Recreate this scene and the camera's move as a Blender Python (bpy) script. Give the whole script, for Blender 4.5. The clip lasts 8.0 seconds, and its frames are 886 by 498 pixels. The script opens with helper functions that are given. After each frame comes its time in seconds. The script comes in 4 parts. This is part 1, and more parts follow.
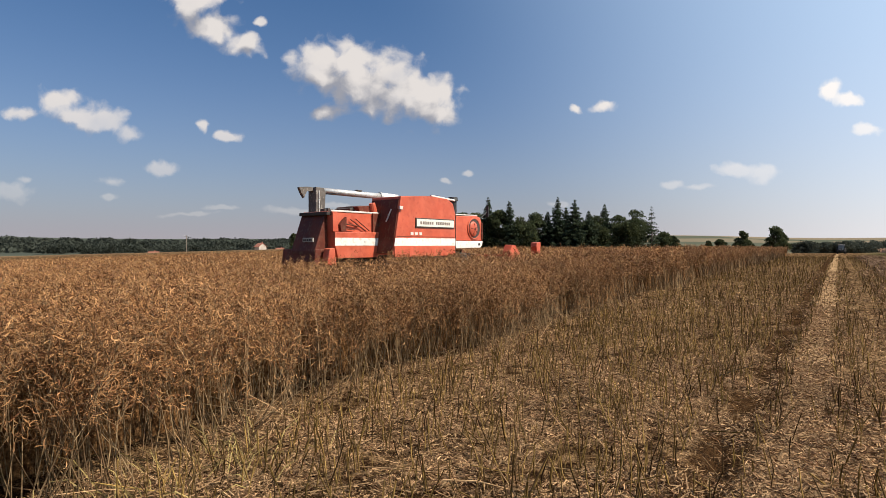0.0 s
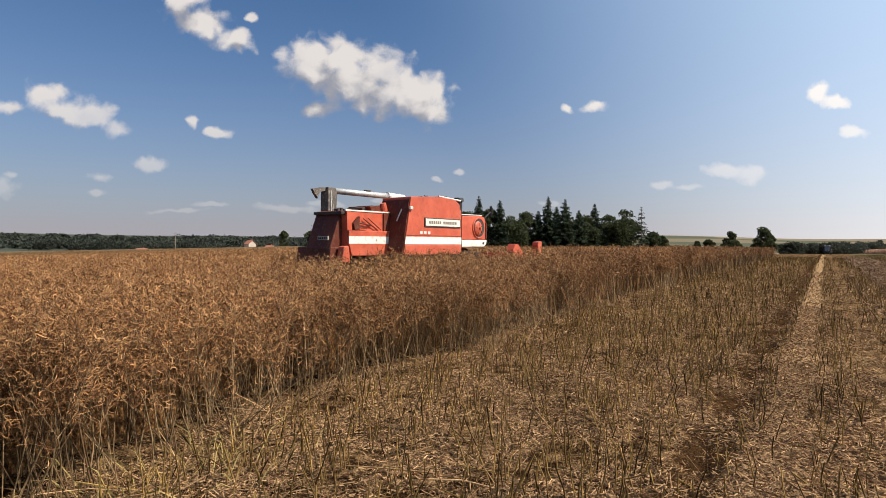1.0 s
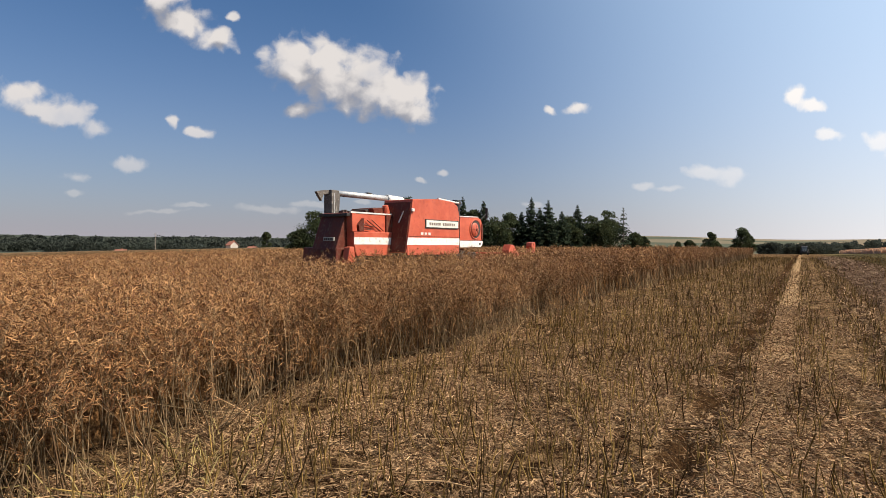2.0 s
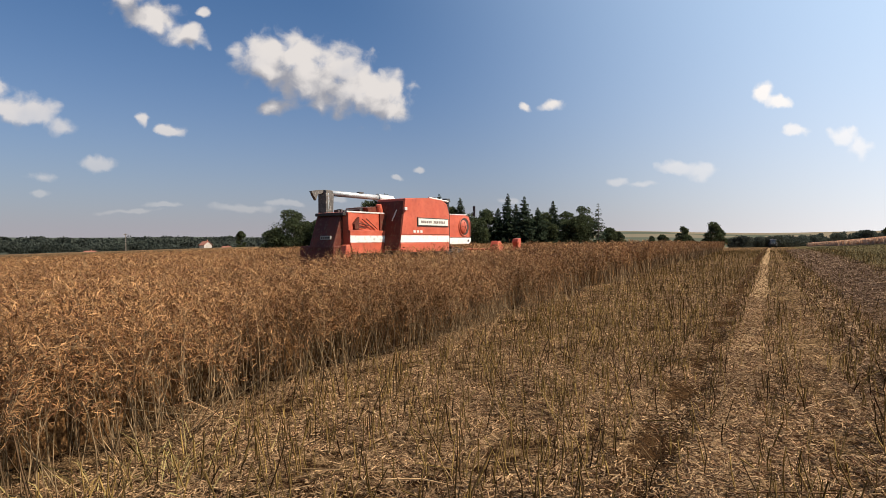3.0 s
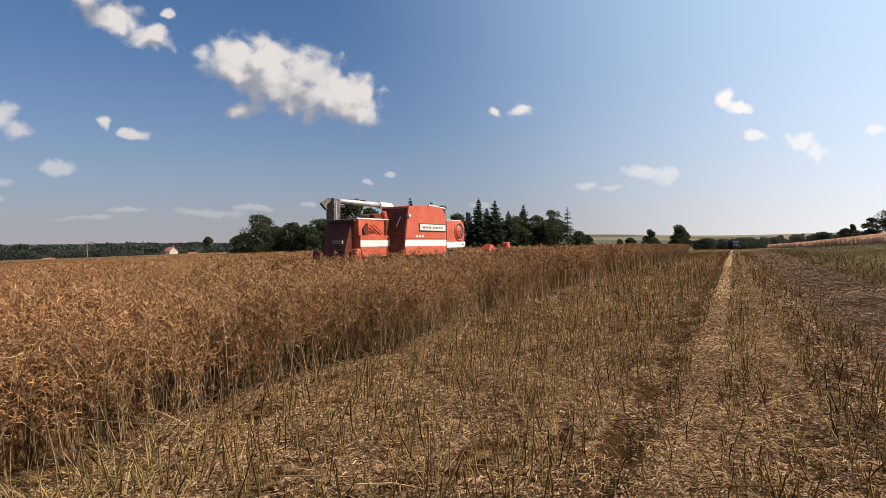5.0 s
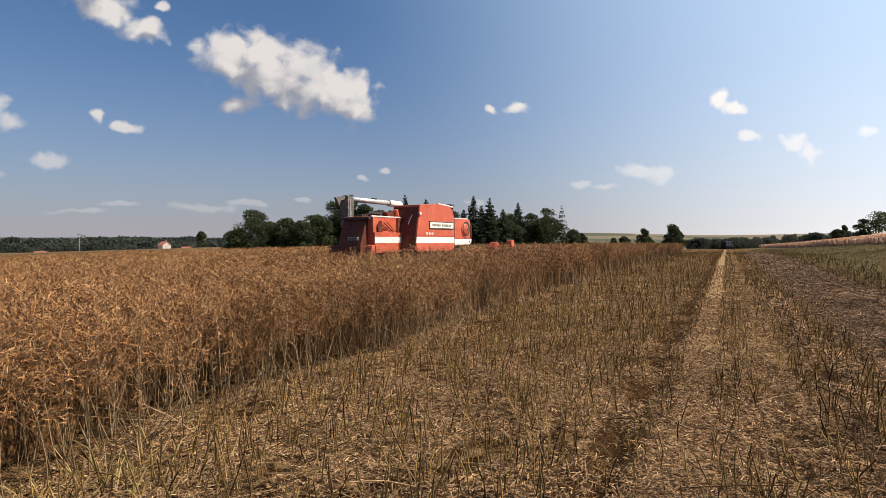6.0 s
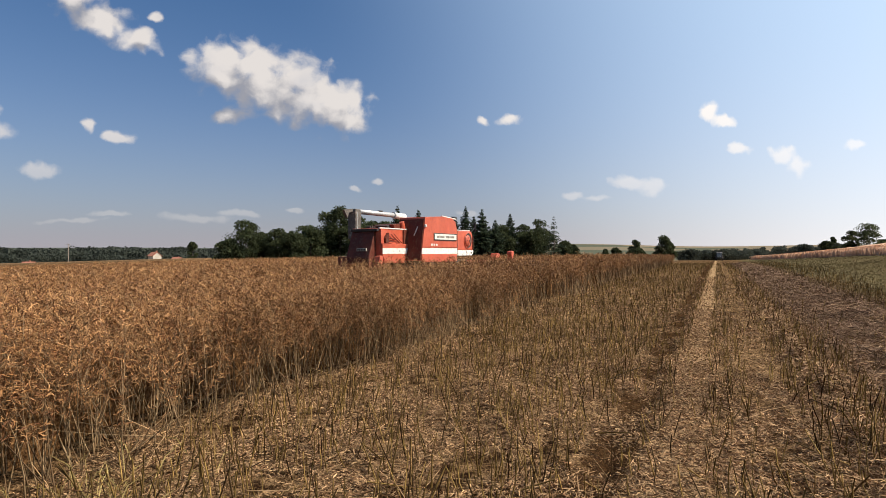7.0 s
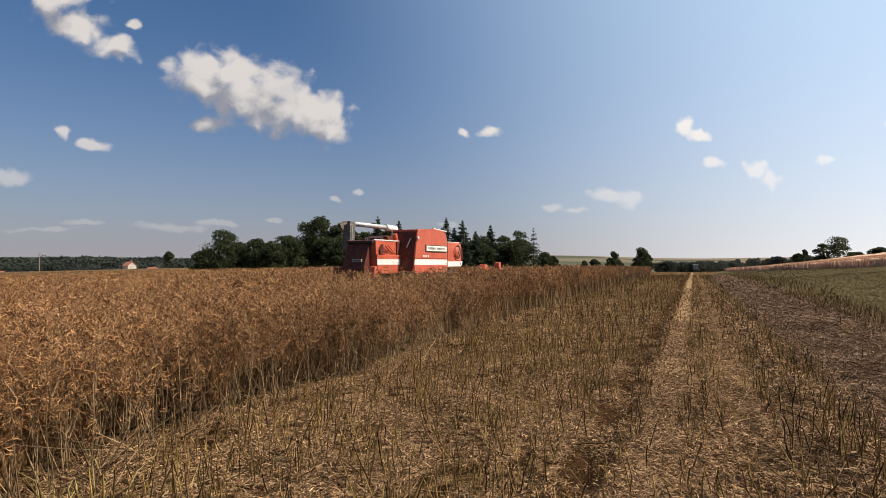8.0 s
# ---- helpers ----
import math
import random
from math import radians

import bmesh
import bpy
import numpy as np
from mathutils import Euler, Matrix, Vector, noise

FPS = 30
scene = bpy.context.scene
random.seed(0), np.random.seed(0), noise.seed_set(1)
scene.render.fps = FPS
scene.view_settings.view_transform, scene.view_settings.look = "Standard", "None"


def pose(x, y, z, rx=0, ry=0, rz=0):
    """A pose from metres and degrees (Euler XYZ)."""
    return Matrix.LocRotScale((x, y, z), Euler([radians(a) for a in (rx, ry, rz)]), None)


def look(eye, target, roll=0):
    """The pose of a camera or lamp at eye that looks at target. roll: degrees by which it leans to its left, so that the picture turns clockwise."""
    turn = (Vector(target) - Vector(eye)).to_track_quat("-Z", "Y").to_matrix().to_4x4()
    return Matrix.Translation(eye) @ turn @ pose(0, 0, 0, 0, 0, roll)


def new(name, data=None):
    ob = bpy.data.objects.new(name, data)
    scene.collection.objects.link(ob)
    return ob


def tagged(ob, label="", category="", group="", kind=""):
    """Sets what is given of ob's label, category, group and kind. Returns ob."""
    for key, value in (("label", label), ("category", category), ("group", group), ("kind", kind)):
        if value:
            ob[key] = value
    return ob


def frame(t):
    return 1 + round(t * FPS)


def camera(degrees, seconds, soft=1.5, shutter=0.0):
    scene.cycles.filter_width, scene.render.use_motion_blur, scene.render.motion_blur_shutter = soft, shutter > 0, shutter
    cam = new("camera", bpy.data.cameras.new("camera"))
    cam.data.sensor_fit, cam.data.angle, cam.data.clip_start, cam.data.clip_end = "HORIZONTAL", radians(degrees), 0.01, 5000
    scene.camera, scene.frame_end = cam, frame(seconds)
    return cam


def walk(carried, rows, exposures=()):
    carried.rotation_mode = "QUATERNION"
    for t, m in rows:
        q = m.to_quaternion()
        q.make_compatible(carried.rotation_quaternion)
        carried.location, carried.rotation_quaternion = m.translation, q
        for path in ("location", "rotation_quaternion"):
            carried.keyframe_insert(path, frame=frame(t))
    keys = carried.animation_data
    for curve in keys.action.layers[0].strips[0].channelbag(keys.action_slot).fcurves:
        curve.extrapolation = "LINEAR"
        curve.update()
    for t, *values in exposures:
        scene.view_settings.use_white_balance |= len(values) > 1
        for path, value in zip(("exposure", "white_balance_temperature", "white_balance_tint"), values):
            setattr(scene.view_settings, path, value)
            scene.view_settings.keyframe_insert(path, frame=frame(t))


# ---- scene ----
# ---------- camera ----------
EYE = 1.75
cam = camera(76.2, 8.0, 0.8)
ROWS = [
    (0.0, 0.000, 0.000, 0.000, -0.52, 0.00, 0.00),
    (0.5, 0.002, 0.012, -0.001, -0.88, -0.19, -0.31),
    (1.0, 0.023, 0.000, 0.006, -0.67, -0.37, -0.94),
    (1.5, 0.029, 0.011, 0.002, -0.48, -0.48, -1.67),
    (3.0, 0.068, 0.035, -0.004, -0.86, 0.37, -4.88),
    (3.5, 0.074, 0.039, -0.003, -0.81, 0.56, -6.12),
    (4.0, 0.075, 0.024, 0.005, -0.67, 0.77, -7.00),
    (4.5, 0.078, 0.016, -0.009, -0.35, 0.96, -7.54),
    (6.0, 0.080, 0.013, 0.002, -0.77, 0.21, -8.34),
    (6.5, 0.084, 0.021, 0.010, -0.40, 0.11, -8.72),
    (7.0, 0.102, 0.061, 0.009, 0.33, 0.12, -9.11),
    (7.5, 0.111, 0.062, 0.013, 1.01, 0.10, -9.87),
    (8.0, 0.112, 0.038, 0.015, 1.44, -0.10, -11.09),
]
walk(cam, [(t, pose(x, y, EYE + z, 90 + p, r, w)) for t, x, y, z, p, r, w in ROWS], [(0.0, 0.75), (7.4, 0.75), (8.0, 0.62)])

# ---------- sun and sky ----------
SUN_AZ, SUN_EL = 107.0, 48.0          # degrees clockwise from +y, and above the horizon
SUN_POWER, SKY_POWER = 5.0, 0.0455


def node(tree, kind, inputs=(), **props):
    n = tree.nodes.new(kind)
    for k, v in props.items():
        setattr(n, k, v)
    for k, v in dict(inputs).items():
        if isinstance(v, bpy.types.NodeSocket):
            tree.links.new(v, n.inputs[k])
        else:
            n.inputs[k].default_value = v
    return n


def math_node(tree, op, a, b=0.0, c=0.0):
    return node(tree, "ShaderNodeMath", {0: a, 1: b, 2: c}, operation=op).outputs[0]


def vec_node(tree, op, a, b=(0, 0, 0)):
    n = node(tree, "ShaderNodeVectorMath", {0: a, 1: b}, operation=op)
    return n.outputs[1] if op == "LENGTH" else n.outputs[0]


def ramp_value(tree, value, lo, hi, a=0.0, b=1.0):
    return node(tree, "ShaderNodeMapRange", {0: value, 1: lo, 2: hi, 3: a, 4: b}, interpolation_type="SMOOTHSTEP").outputs[0]


def mix_rgb(tree, fac, a, b, blend="MIX"):
    return node(tree, "ShaderNodeMix", {0: fac, 6: a, 7: b}, data_type="RGBA", blend_type=blend).outputs[2]


# cumulus puffs: across, up (tangents from straight ahead, in thousandths), half width, half height
PUFFS = [
    (-225, 325, 48, 34), (-160, 325, 52, 45), (-95, 300, 62, 46), (-95, 262, 95, 48), (-20, 255, 52, 52), (-12, 232, 34, 30),
    (-210, 295, 62, 36), (-208, 232, 34, 18), (-150, 280, 70, 50),
    (-450, 415, 34, 38), (-408, 380, 44, 34), (-350, 350, 40, 22), (-430, 440, 60, 30), (-324, 389, 12, 10),
    (-748, 232, 34, 13), (-678, 250, 42, 26), (-605, 217, 62, 24), (-550, 194, 22, 20), (-640, 228, 50, 26),
    (-427, 208, 14, 14), (-376, 192, 24, 11), (-498, 133, 34, 15), (-584, 113, 30, 11), (-590, 80, 20, 8), (-765, 95, 40, 22),
    (-740, 116, 14, 8), (238, 237, 15, 11), (282, 244, 28, 11), (680, 274, 24, 18), (712, 254, 26, 14), (518, 134, 36, 13),
    (560, 122, 34, 18), (46, 127, 15, 8), (4, 110, 12, 6), (206, 72, 22, 8), (404, 105, 24, 9), (846, 192, 36, 20),
    (1009, 220, 34, 13), (880, 170, 24, 24), (755, 200, 30, 14), (-1000, 260, 90, 50), (1300, 300, 120, 60), (450, 100, 30, 8),
    (-185, 67, 40, 6), (-262, 58, 62, 7), (-395, 64, 34, 5), (-452, 53, 60, 6), (-95, 70, 18, 5),
]


def cloud_field():
    g = bpy.data.node_groups.new("cloud_field", "ShaderNodeTree")
    g.interface.new_socket("Place", in_out="INPUT", socket_type="NodeSocketVector")
    g.interface.new_socket("Field", in_out="OUTPUT", socket_type="NodeSocketFloat")
    gi, go = g.nodes.new("NodeGroupInput"), g.nodes.new("NodeGroupOutput")
    p = gi.outputs[0]
    warp = node(g, "ShaderNodeTexNoise", {"Vector": p, "Scale": 22.0, "Detail": 5.0})
    p2 = vec_node(g, "ADD", p, vec_node(g, "MULTIPLY", vec_node(g, "SUBTRACT", warp.outputs["Color"], (0.5, 0.5, 0.5)), (0.034, 0.026, 0)))
    near = None
    for x, y, rx, ry in PUFFS:
        d = vec_node(g, "MULTIPLY", vec_node(g, "SUBTRACT", p2, (x / 1000, y / 1000, 0)), (910 / rx, 910 / ry, 0))
        length = vec_node(g, "LENGTH", d)
        near = length if near is None else node(g, "ShaderNodeMath", {0: near, 1: length, 2: 0.45}, operation="SMOOTH_MIN").outputs[0]
    n1 = node(g, "ShaderNodeTexNoise", {"Vector": p2, "Scale": 34.0, "Detail": 8.0, "Roughness": 0.55})
    puff = node(g, "ShaderNodeTexVoronoi", {"Vector": p2, "Scale": 34.0, "Smoothness": 0.6}, feature="SMOOTH_F1")
    body = math_node(g, "SUBTRACT", 1.0, near)
    total = math_node(g, "MULTIPLY_ADD", math_node(g, "SUBTRACT", n1.outputs[0], 0.5), 1.1, body)
    total = math_node(g, "MULTIPLY_ADD", math_node(g, "SUBTRACT", 0.42, puff.outputs[0]), 0.75, total)
    g.links.new(total, go.inputs[0])
    return g


def build_world():
    w = bpy.data.worlds.new("summer_sky")
    scene.world = w
    w.use_nodes = True
    tree = w.node_tree
    tree.nodes.clear()
    sky = node(tree, "ShaderNodeTexSky", sky_type="NISHITA")
    sky.sun_disc = False
    sky.sun_elevation, sky.sun_rotation = radians(SUN_EL), radians(SUN_AZ)
    sky.air_density, sky.dust_density, sky.ozone_density, sky.altitude = 1.0, 1.6, 2.2, 200
    way = node(tree, "ShaderNodeTexCoord").outputs["Generated"]
    xyz = node(tree, "ShaderNodeSeparateXYZ", {0: way})
    y = math_node(tree, "MAXIMUM", xyz.outputs[1], 0.08)
    place = node(tree, "ShaderNodeCombineXYZ", {0: math_node(tree, "DIVIDE", xyz.outputs[0], y), 1: math_node(tree, "DIVIDE", xyz.outputs[2], y)}).outputs[0]
    g = cloud_field()
    here = node(tree, "ShaderNodeGroup", {}, node_tree=g)
    tree.links.new(place, here.inputs[0])
    sunward = node(tree, "ShaderNodeGroup", {}, node_tree=g)
    tree.links.new(vec_node(tree, "ADD", place, (0.026, 0.050, 0)), sunward.inputs[0])
    thick = ramp_value(tree, here.outputs[0], -0.04, 0.62)
    front = ramp_value(tree, xyz.outputs[1], 0.1, 0.3)
    soft = node(tree, "ShaderNodeTexNoise", {"Vector": place, "Scale": 7.0, "Detail": 4.0}).outputs[0]
    thick = math_node(tree, "MULTIPLY", math_node(tree, "MULTIPLY", thick, front), ramp_value(tree, soft, 0.2, 0.5, 0.6, 1.0))
    low = ramp_value(tree, xyz.outputs[2], 0.02, 0.24, 0.2, 0.96)       # far clouds sink into the haze
    thick = math_node(tree, "MULTIPLY", thick, low)
    lit = ramp_value(tree, math_node(tree, "SUBTRACT", here.outputs[0], sunward.outputs[0]), -0.35, 0.75)
    cloud = mix_rgb(tree, lit, (4.5, 4.55, 5.1, 1), (10.6, 9.9, 9.4, 1))
    haze = math_node(tree, "POWER", math_node(tree, "SUBTRACT", 1.0, math_node(tree, "MAXIMUM", xyz.outputs[2], 0.0)), 6.0)
    tinted = mix_rgb(tree, 1.0, sky.outputs[0], (0.61, 1.01, 1.33, 1), "MULTIPLY")
    # thin bright haze on the sun's side
    sunside = node(tree, "ShaderNodeVectorMath", {0: way, 1: (0.837, -0.148, 0.5)}, operation="DOT_PRODUCT").outputs["Value"]
    veil = ramp_value(tree, sunside, -0.06, 0.95, 0.0, 0.93)
    tinted = mix_rgb(tree, veil, tinted, (9.4, 12.2, 15.6, 1))
    murk = mix_rgb(tree, veil, (5.9, 5.4, 5.9, 1), (19.4, 18.6, 18.0, 1))
    air = mix_rgb(tree, math_node(tree, "MULTIPLY", haze, 0.9), tinted, murk)
    cloud = mix_rgb(tree, veil, cloud, (16.5, 15.8, 15.2, 1))
    out = node(tree, "ShaderNodeBackground", {0: mix_rgb(tree, thick, air, cloud), 1: SKY_POWER})
    tree.links.new(out.outputs[0], node(tree, "ShaderNodeOutputWorld").inputs[0])


build_world()
sun = new("sun", bpy.data.lights.new("sun", "SUN"))
sun.data.energy, sun.data.angle, sun.data.color = SUN_POWER, radians(0.6), (1.0, 0.89, 0.74)
sa, se = radians(SUN_AZ), radians(SUN_EL)
sun.matrix_basis = look((math.sin(sa) * math.cos(se) * 60, math.cos(sa) * math.cos(se) * 60, math.sin(se) * 60), (0, 0, 0))


# ---------- materials ----------
COLOUR_SCALE = 0.8                            # every base colour is scaled by this, balanced against the exposure


def material(name, c1, c2, scale=8.0, rough=0.7, metal=0.0, bump=0.0, island=0.0, big=0.0, big_scale=0.4, c3=None, spec=0.4, leafy=0.0):
    """Two colours mixed by noise, fine relief, patches at a larger scale, and a shift from piece to piece."""
    c1, c2, c3 = [c and tuple(v * COLOUR_SCALE for v in c) for c in (c1, c2, c3)]
    m = bpy.data.materials.new(name)
    m.use_nodes = True
    tree = m.node_tree
    bsdf = tree.nodes["Principled BSDF"]
    where = node(tree, "ShaderNodeTexCoord").outputs["Object"]
    n1 = node(tree, "ShaderNodeTexNoise", {"Vector": where, "Scale": scale, "Detail": 6.0, "Roughness": 0.65})
    colour = mix_rgb(tree, ramp_value(tree, n1.outputs[0], 0.3, 0.7), (*c1, 1), (*c2, 1))
    if island:
        r = node(tree, "ShaderNodeNewGeometry").outputs["Random Per Island"]
        if c3:
            colour = mix_rgb(tree, ramp_value(tree, r, 0.45, 0.95), colour, (*c3, 1))
        hsv = node(tree, "ShaderNodeHueSaturation", {"Color": colour, "Value": ramp_value(tree, math_node(tree, "FRACT", math_node(tree, "MULTIPLY", r, 7.31)), 0, 1, 1 - island, 1 + island)})
        colour = hsv.outputs[0]
    elif c3:
        n3 = node(tree, "ShaderNodeTexNoise", {"Vector": where, "Scale": scale * 3.7, "Detail": 5.0})
        colour = mix_rgb(tree, ramp_value(tree, n3.outputs[0], 0.52, 0.68), colour, (*c3, 1))
    if big:
        n2 = node(tree, "ShaderNodeTexNoise", {"Vector": where, "Scale": big_scale, "Detail": 4.0})
        colour = node(tree, "ShaderNodeHueSaturation", {"Color": colour, "Value": ramp_value(tree, n2.outputs[0], 0.3, 0.7, 1 - big, 1 + big)}).outputs[0]
    tree.links.new(colour, bsdf.inputs["Base Color"])
    if leafy:                          # thin leaves let part of the light through
        glow = node(tree, "ShaderNodeBsdfTranslucent", {"Color": colour})
        both = node(tree, "ShaderNodeMixShader", {0: leafy, 1: bsdf.outputs[0], 2: glow.outputs[0]})
        tree.links.new(both.outputs[0], tree.nodes["Material Output"].inputs["Surface"])
    tree.links.new(ramp_value(tree, n1.outputs[0], 0.25, 0.75, max(rough - 0.1, 0.05), min(rough + 0.1, 1)), bsdf.inputs["Roughness"])
    bsdf.inputs["Metallic"].default_value = metal
    bsdf.inputs["Specular IOR Level"].default_value = spec
    if bump:
        b = node(tree, "ShaderNodeBump", {"Height": n1.outputs[0], "Strength": 0.6, "Distance": bump})
        tree.links.new(b.outputs[0], bsdf.inputs["Normal"])
    return m


ROW_AZ = radians(35.0)                 # the drilling rows run this way
ROW_S, ROW_C = math.sin(ROW_AZ), math.cos(ROW_AZ)
TRAM, RIDGE = -0.27, 1.30              # wheel track and stubble ridge, metres across the rows


def ground_material():
    m = bpy.data.materials.new("field_ground")
    m.use_nodes = True
    tree = m.node_tree
    bsdf = tree.nodes["Principled BSDF"]
    where = node(tree, "ShaderNodeTexCoord").outputs["Object"]
    xyz = node(tree, "ShaderNodeSeparateXYZ", {0: where})
    across = math_node(tree, "SUBTRACT", math_node(tree, "MULTIPLY", xyz.outputs[0], ROW_C), math_node(tree, "MULTIPLY", xyz.outputs[1], ROW_S))
    chip = node(tree, "ShaderNodeTexNoise", {"Vector": where, "Scale": 55.0, "Detail": 7.0, "Roughness": 0.7})
    clod = node(tree, "ShaderNodeTexNoise", {"Vector": where, "Scale": 6.0, "Detail": 6.0})
    patch = node(tree, "ShaderNodeTexNoise", {"Vector": where, "Scale": 0.55, "Detail": 4.0})
    soil = mix_rgb(tree, ramp_value(tree, math_node(tree, "MULTIPLY_ADD", chip.outputs[0], 0.6, math_node(tree, "MULTIPLY", clod.outputs[0], 0.4)), 0.38, 0.62), (0.010, 0.005, 0.003, 1), (0.060, 0.032, 0.014, 1))
    chaff = mix_rgb(tree, ramp_value(tree, chip.outputs[0], 0.35, 0.65), (0.036, 0.020, 0.009, 1), (0.245, 0.154, 0.078, 1))
    cover = math_node(tree, "ADD", ramp_value(tree, clod.outputs[0], 0.38, 0.66), ramp_value(tree, patch.outputs[0], 0.35, 0.7, -0.3, 0.3))
    cover = math_node(tree, "ADD", cover, math_node(tree, "SUBTRACT", ramp_value(tree, chip.outputs[0], 0.3, 0.7), 0.5))
    track = math_node(tree, "ABSOLUTE", math_node(tree, "SUBTRACT", across, TRAM))
    cover = math_node(tree, "ADD", cover, ramp_value(tree, track, 0.12, 0.3, 0.5, 0.0))
    lane = math_node(tree, "ABSOLUTE", math_node(tree, "SUBTRACT", across, 0.25))
    cover = math_node(tree, "ADD", cover, ramp_value(tree, lane, 0.5, 1.0, 0.12, 0.0))
    # furrow bares dark soil in clumps, which also stand for shade between stems
    furrow = math_node(tree, "ABSOLUTE", math_node(tree, "SUBTRACT", across, TRAM - 0.52))
    cover = math_node(tree, "SUBTRACT", cover, math_node(tree, "MULTIPLY", ramp_value(tree, furrow, 0.05, 0.3, 1.3, 0.0), ramp_value(tree, clod.outputs[0], 0.36, 0.56)))
    near = mix_rgb(tree, node(tree, "ShaderNodeClamp", {0: cover}).outputs[0], soil, chaff)
    crushed = math_node(tree, "MULTIPLY", ramp_value(tree, track, 0.08, 0.34, 0.8, 0.0), ramp_value(tree, chip.outputs[0], 0.38, 0.6))
    near = mix_rgb(tree, crushed, near, (0.38, 0.25, 0.135, 1))
    # weedy, greyer stubble on the neighbouring land
    weed = mix_rgb(tree, ramp_value(tree, chip.outputs[0], 0.3, 0.7), (0.050, 0.042, 0.020, 1), (0.115, 0.086, 0.045, 1))
    near = mix_rgb(tree, ramp_value(tree, across, 3.5, 6.5), near, weed)
    # distant fields and meadows
    cells = node(tree, "ShaderNodeTexVoronoi", {"Vector": vec_node(tree, "MULTIPLY", where, (0.6, 1.0, 0)), "Scale": 0.006})
    far = mix_rgb(tree, ramp_value(tree, node(tree, "ShaderNodeSeparateColor", {0: cells.outputs["Color"]}).outputs[0], 0.3, 0.6), (0.070, 0.076, 0.055, 1), (0.16, 0.130, 0.090, 1))
    reach = vec_node(tree, "LENGTH", where)
    # stubble just past the crop, and woods on the western hills
    far = mix_rgb(tree, ramp_value(tree, reach, 420, 500), (0.30, 0.205, 0.125, 1), far)
    west = math_node(tree, "MULTIPLY_ADD", patch.outputs[0], 60.0, math_node(tree, "MULTIPLY", xyz.outputs[0], -1.0))
    far = mix_rgb(tree, math_node(tree, "MULTIPLY", ramp_value(tree, reach, 560, 620), ramp_value(tree, west, 60, 220)), far, (0.050, 0.058, 0.048, 1))
    # the farthest ridge fades to blue-grey, its haze put into the colour
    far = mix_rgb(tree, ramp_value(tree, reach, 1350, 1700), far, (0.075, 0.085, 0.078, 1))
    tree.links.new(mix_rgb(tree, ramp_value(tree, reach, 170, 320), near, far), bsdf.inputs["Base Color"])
    bsdf.inputs["Roughness"].default_value = 1.0
    bsdf.inputs["Specular IOR Level"].default_value = 0.0
    hgt = math_node(tree, "ADD", chip.outputs[0], math_node(tree, "MULTIPLY", clod.outputs[0], 2.0))
    b = node(tree, "ShaderNodeBump", {"Height": hgt, "Strength": 0.8, "Distance": 0.02})
    tree.links.new(b.outputs[0], bsdf.inputs["Normal"])
    return m


M_GROUND = ground_material()
M_POD = material("ripe_pods", (0.270, 0.126, 0.048), (0.47, 0.268, 0.122), 3.0, 0.65, island=0.35, big=0.22, big_scale=0.5, c3=(0.13, 0.055, 0.026), spec=0.08)
M_STALK = material("dry_stalks", (0.16, 0.100, 0.050), (0.36, 0.250, 0.138), 14.0, 0.6, island=0.3, big=0.15, c3=(0.15, 0.09, 0.048), spec=0.08)
# darker than the pods: shade between the stalks is put into the colour
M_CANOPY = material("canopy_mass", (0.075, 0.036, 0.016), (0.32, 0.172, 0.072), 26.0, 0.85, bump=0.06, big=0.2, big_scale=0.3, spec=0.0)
M_STUBBLE = material("stubble_stems", (0.105, 0.064, 0.021), (0.32, 0.206, 0.066), 9.0, 0.6, island=0.4, big=0.2, big_scale=0.6, c3=(0.06, 0.036, 0.016), spec=0.06)
M_STRAW = material("chopped_straw", (0.27, 0.165, 0.084), (0.49, 0.318, 0.172), 12.0, 0.75, island=0.4, big=0.2, big_scale=1.1, c3=(0.16, 0.085, 0.045), spec=0.05)
M_SWATH = material("threshed_swath", (0.235, 0.148, 0.090), (0.39, 0.252, 0.155), 10.0, 0.75, island=0.35, big=0.2, c3=(0.13, 0.082, 0.052), spec=0.04)
M_PINK = material("distant_ripe_crop", (0.62, 0.375, 0.235), (0.74, 0.47, 0.305), 0.8, 0.85, bump=0.2, island=0.2, big=0.12, big_scale=0.05, spec=0.15)
M_NEEDLE = material("spruce_needles", (0.042, 0.060, 0.038), (0.068, 0.090, 0.052), 1.2, 0.75, island=0.3, big=0.2, spec=0.05, leafy=0.45)
M_LEAF = material("broad_leaves", (0.050, 0.064, 0.034), (0.084, 0.100, 0.048), 0.9, 0.75, island=0.3, big=0.25, big_scale=0.5, c3=(0.075, 0.085, 0.04), spec=0.05, leafy=0.5)
# leaf colour greyed for distance: haze put into the base colour
M_FARLEAF = material("hazed_woodland", (0.050, 0.058, 0.047), (0.072, 0.080, 0.063), 0.2, 0.9, island=0.10, big=0.25, big_scale=0.02, spec=0.03, leafy=0.4)
M_BARK = material("bark", (0.07, 0.055, 0.045), (0.15, 0.12, 0.10), 6.0, 0.9, bump=0.02, spec=0.2)
M_RED = material("faded_red_paint", (0.48, 0.090, 0.047), (0.56, 0.128, 0.070), 2.2, 0.42, bump=0.0015, big=0.12, big_scale=1.4, c3=(0.44, 0.085, 0.048), spec=0.35)
# darker copy of the red: shade put into the colour, with dusty patches
M_RED_SHADED = material("dusty_red_shaded", (0.095, 0.021, 0.012), (0.16, 0.039, 0.022), 3.0, 0.6, big=0.2, c3=(0.14, 0.065, 0.04), spec=0.25)
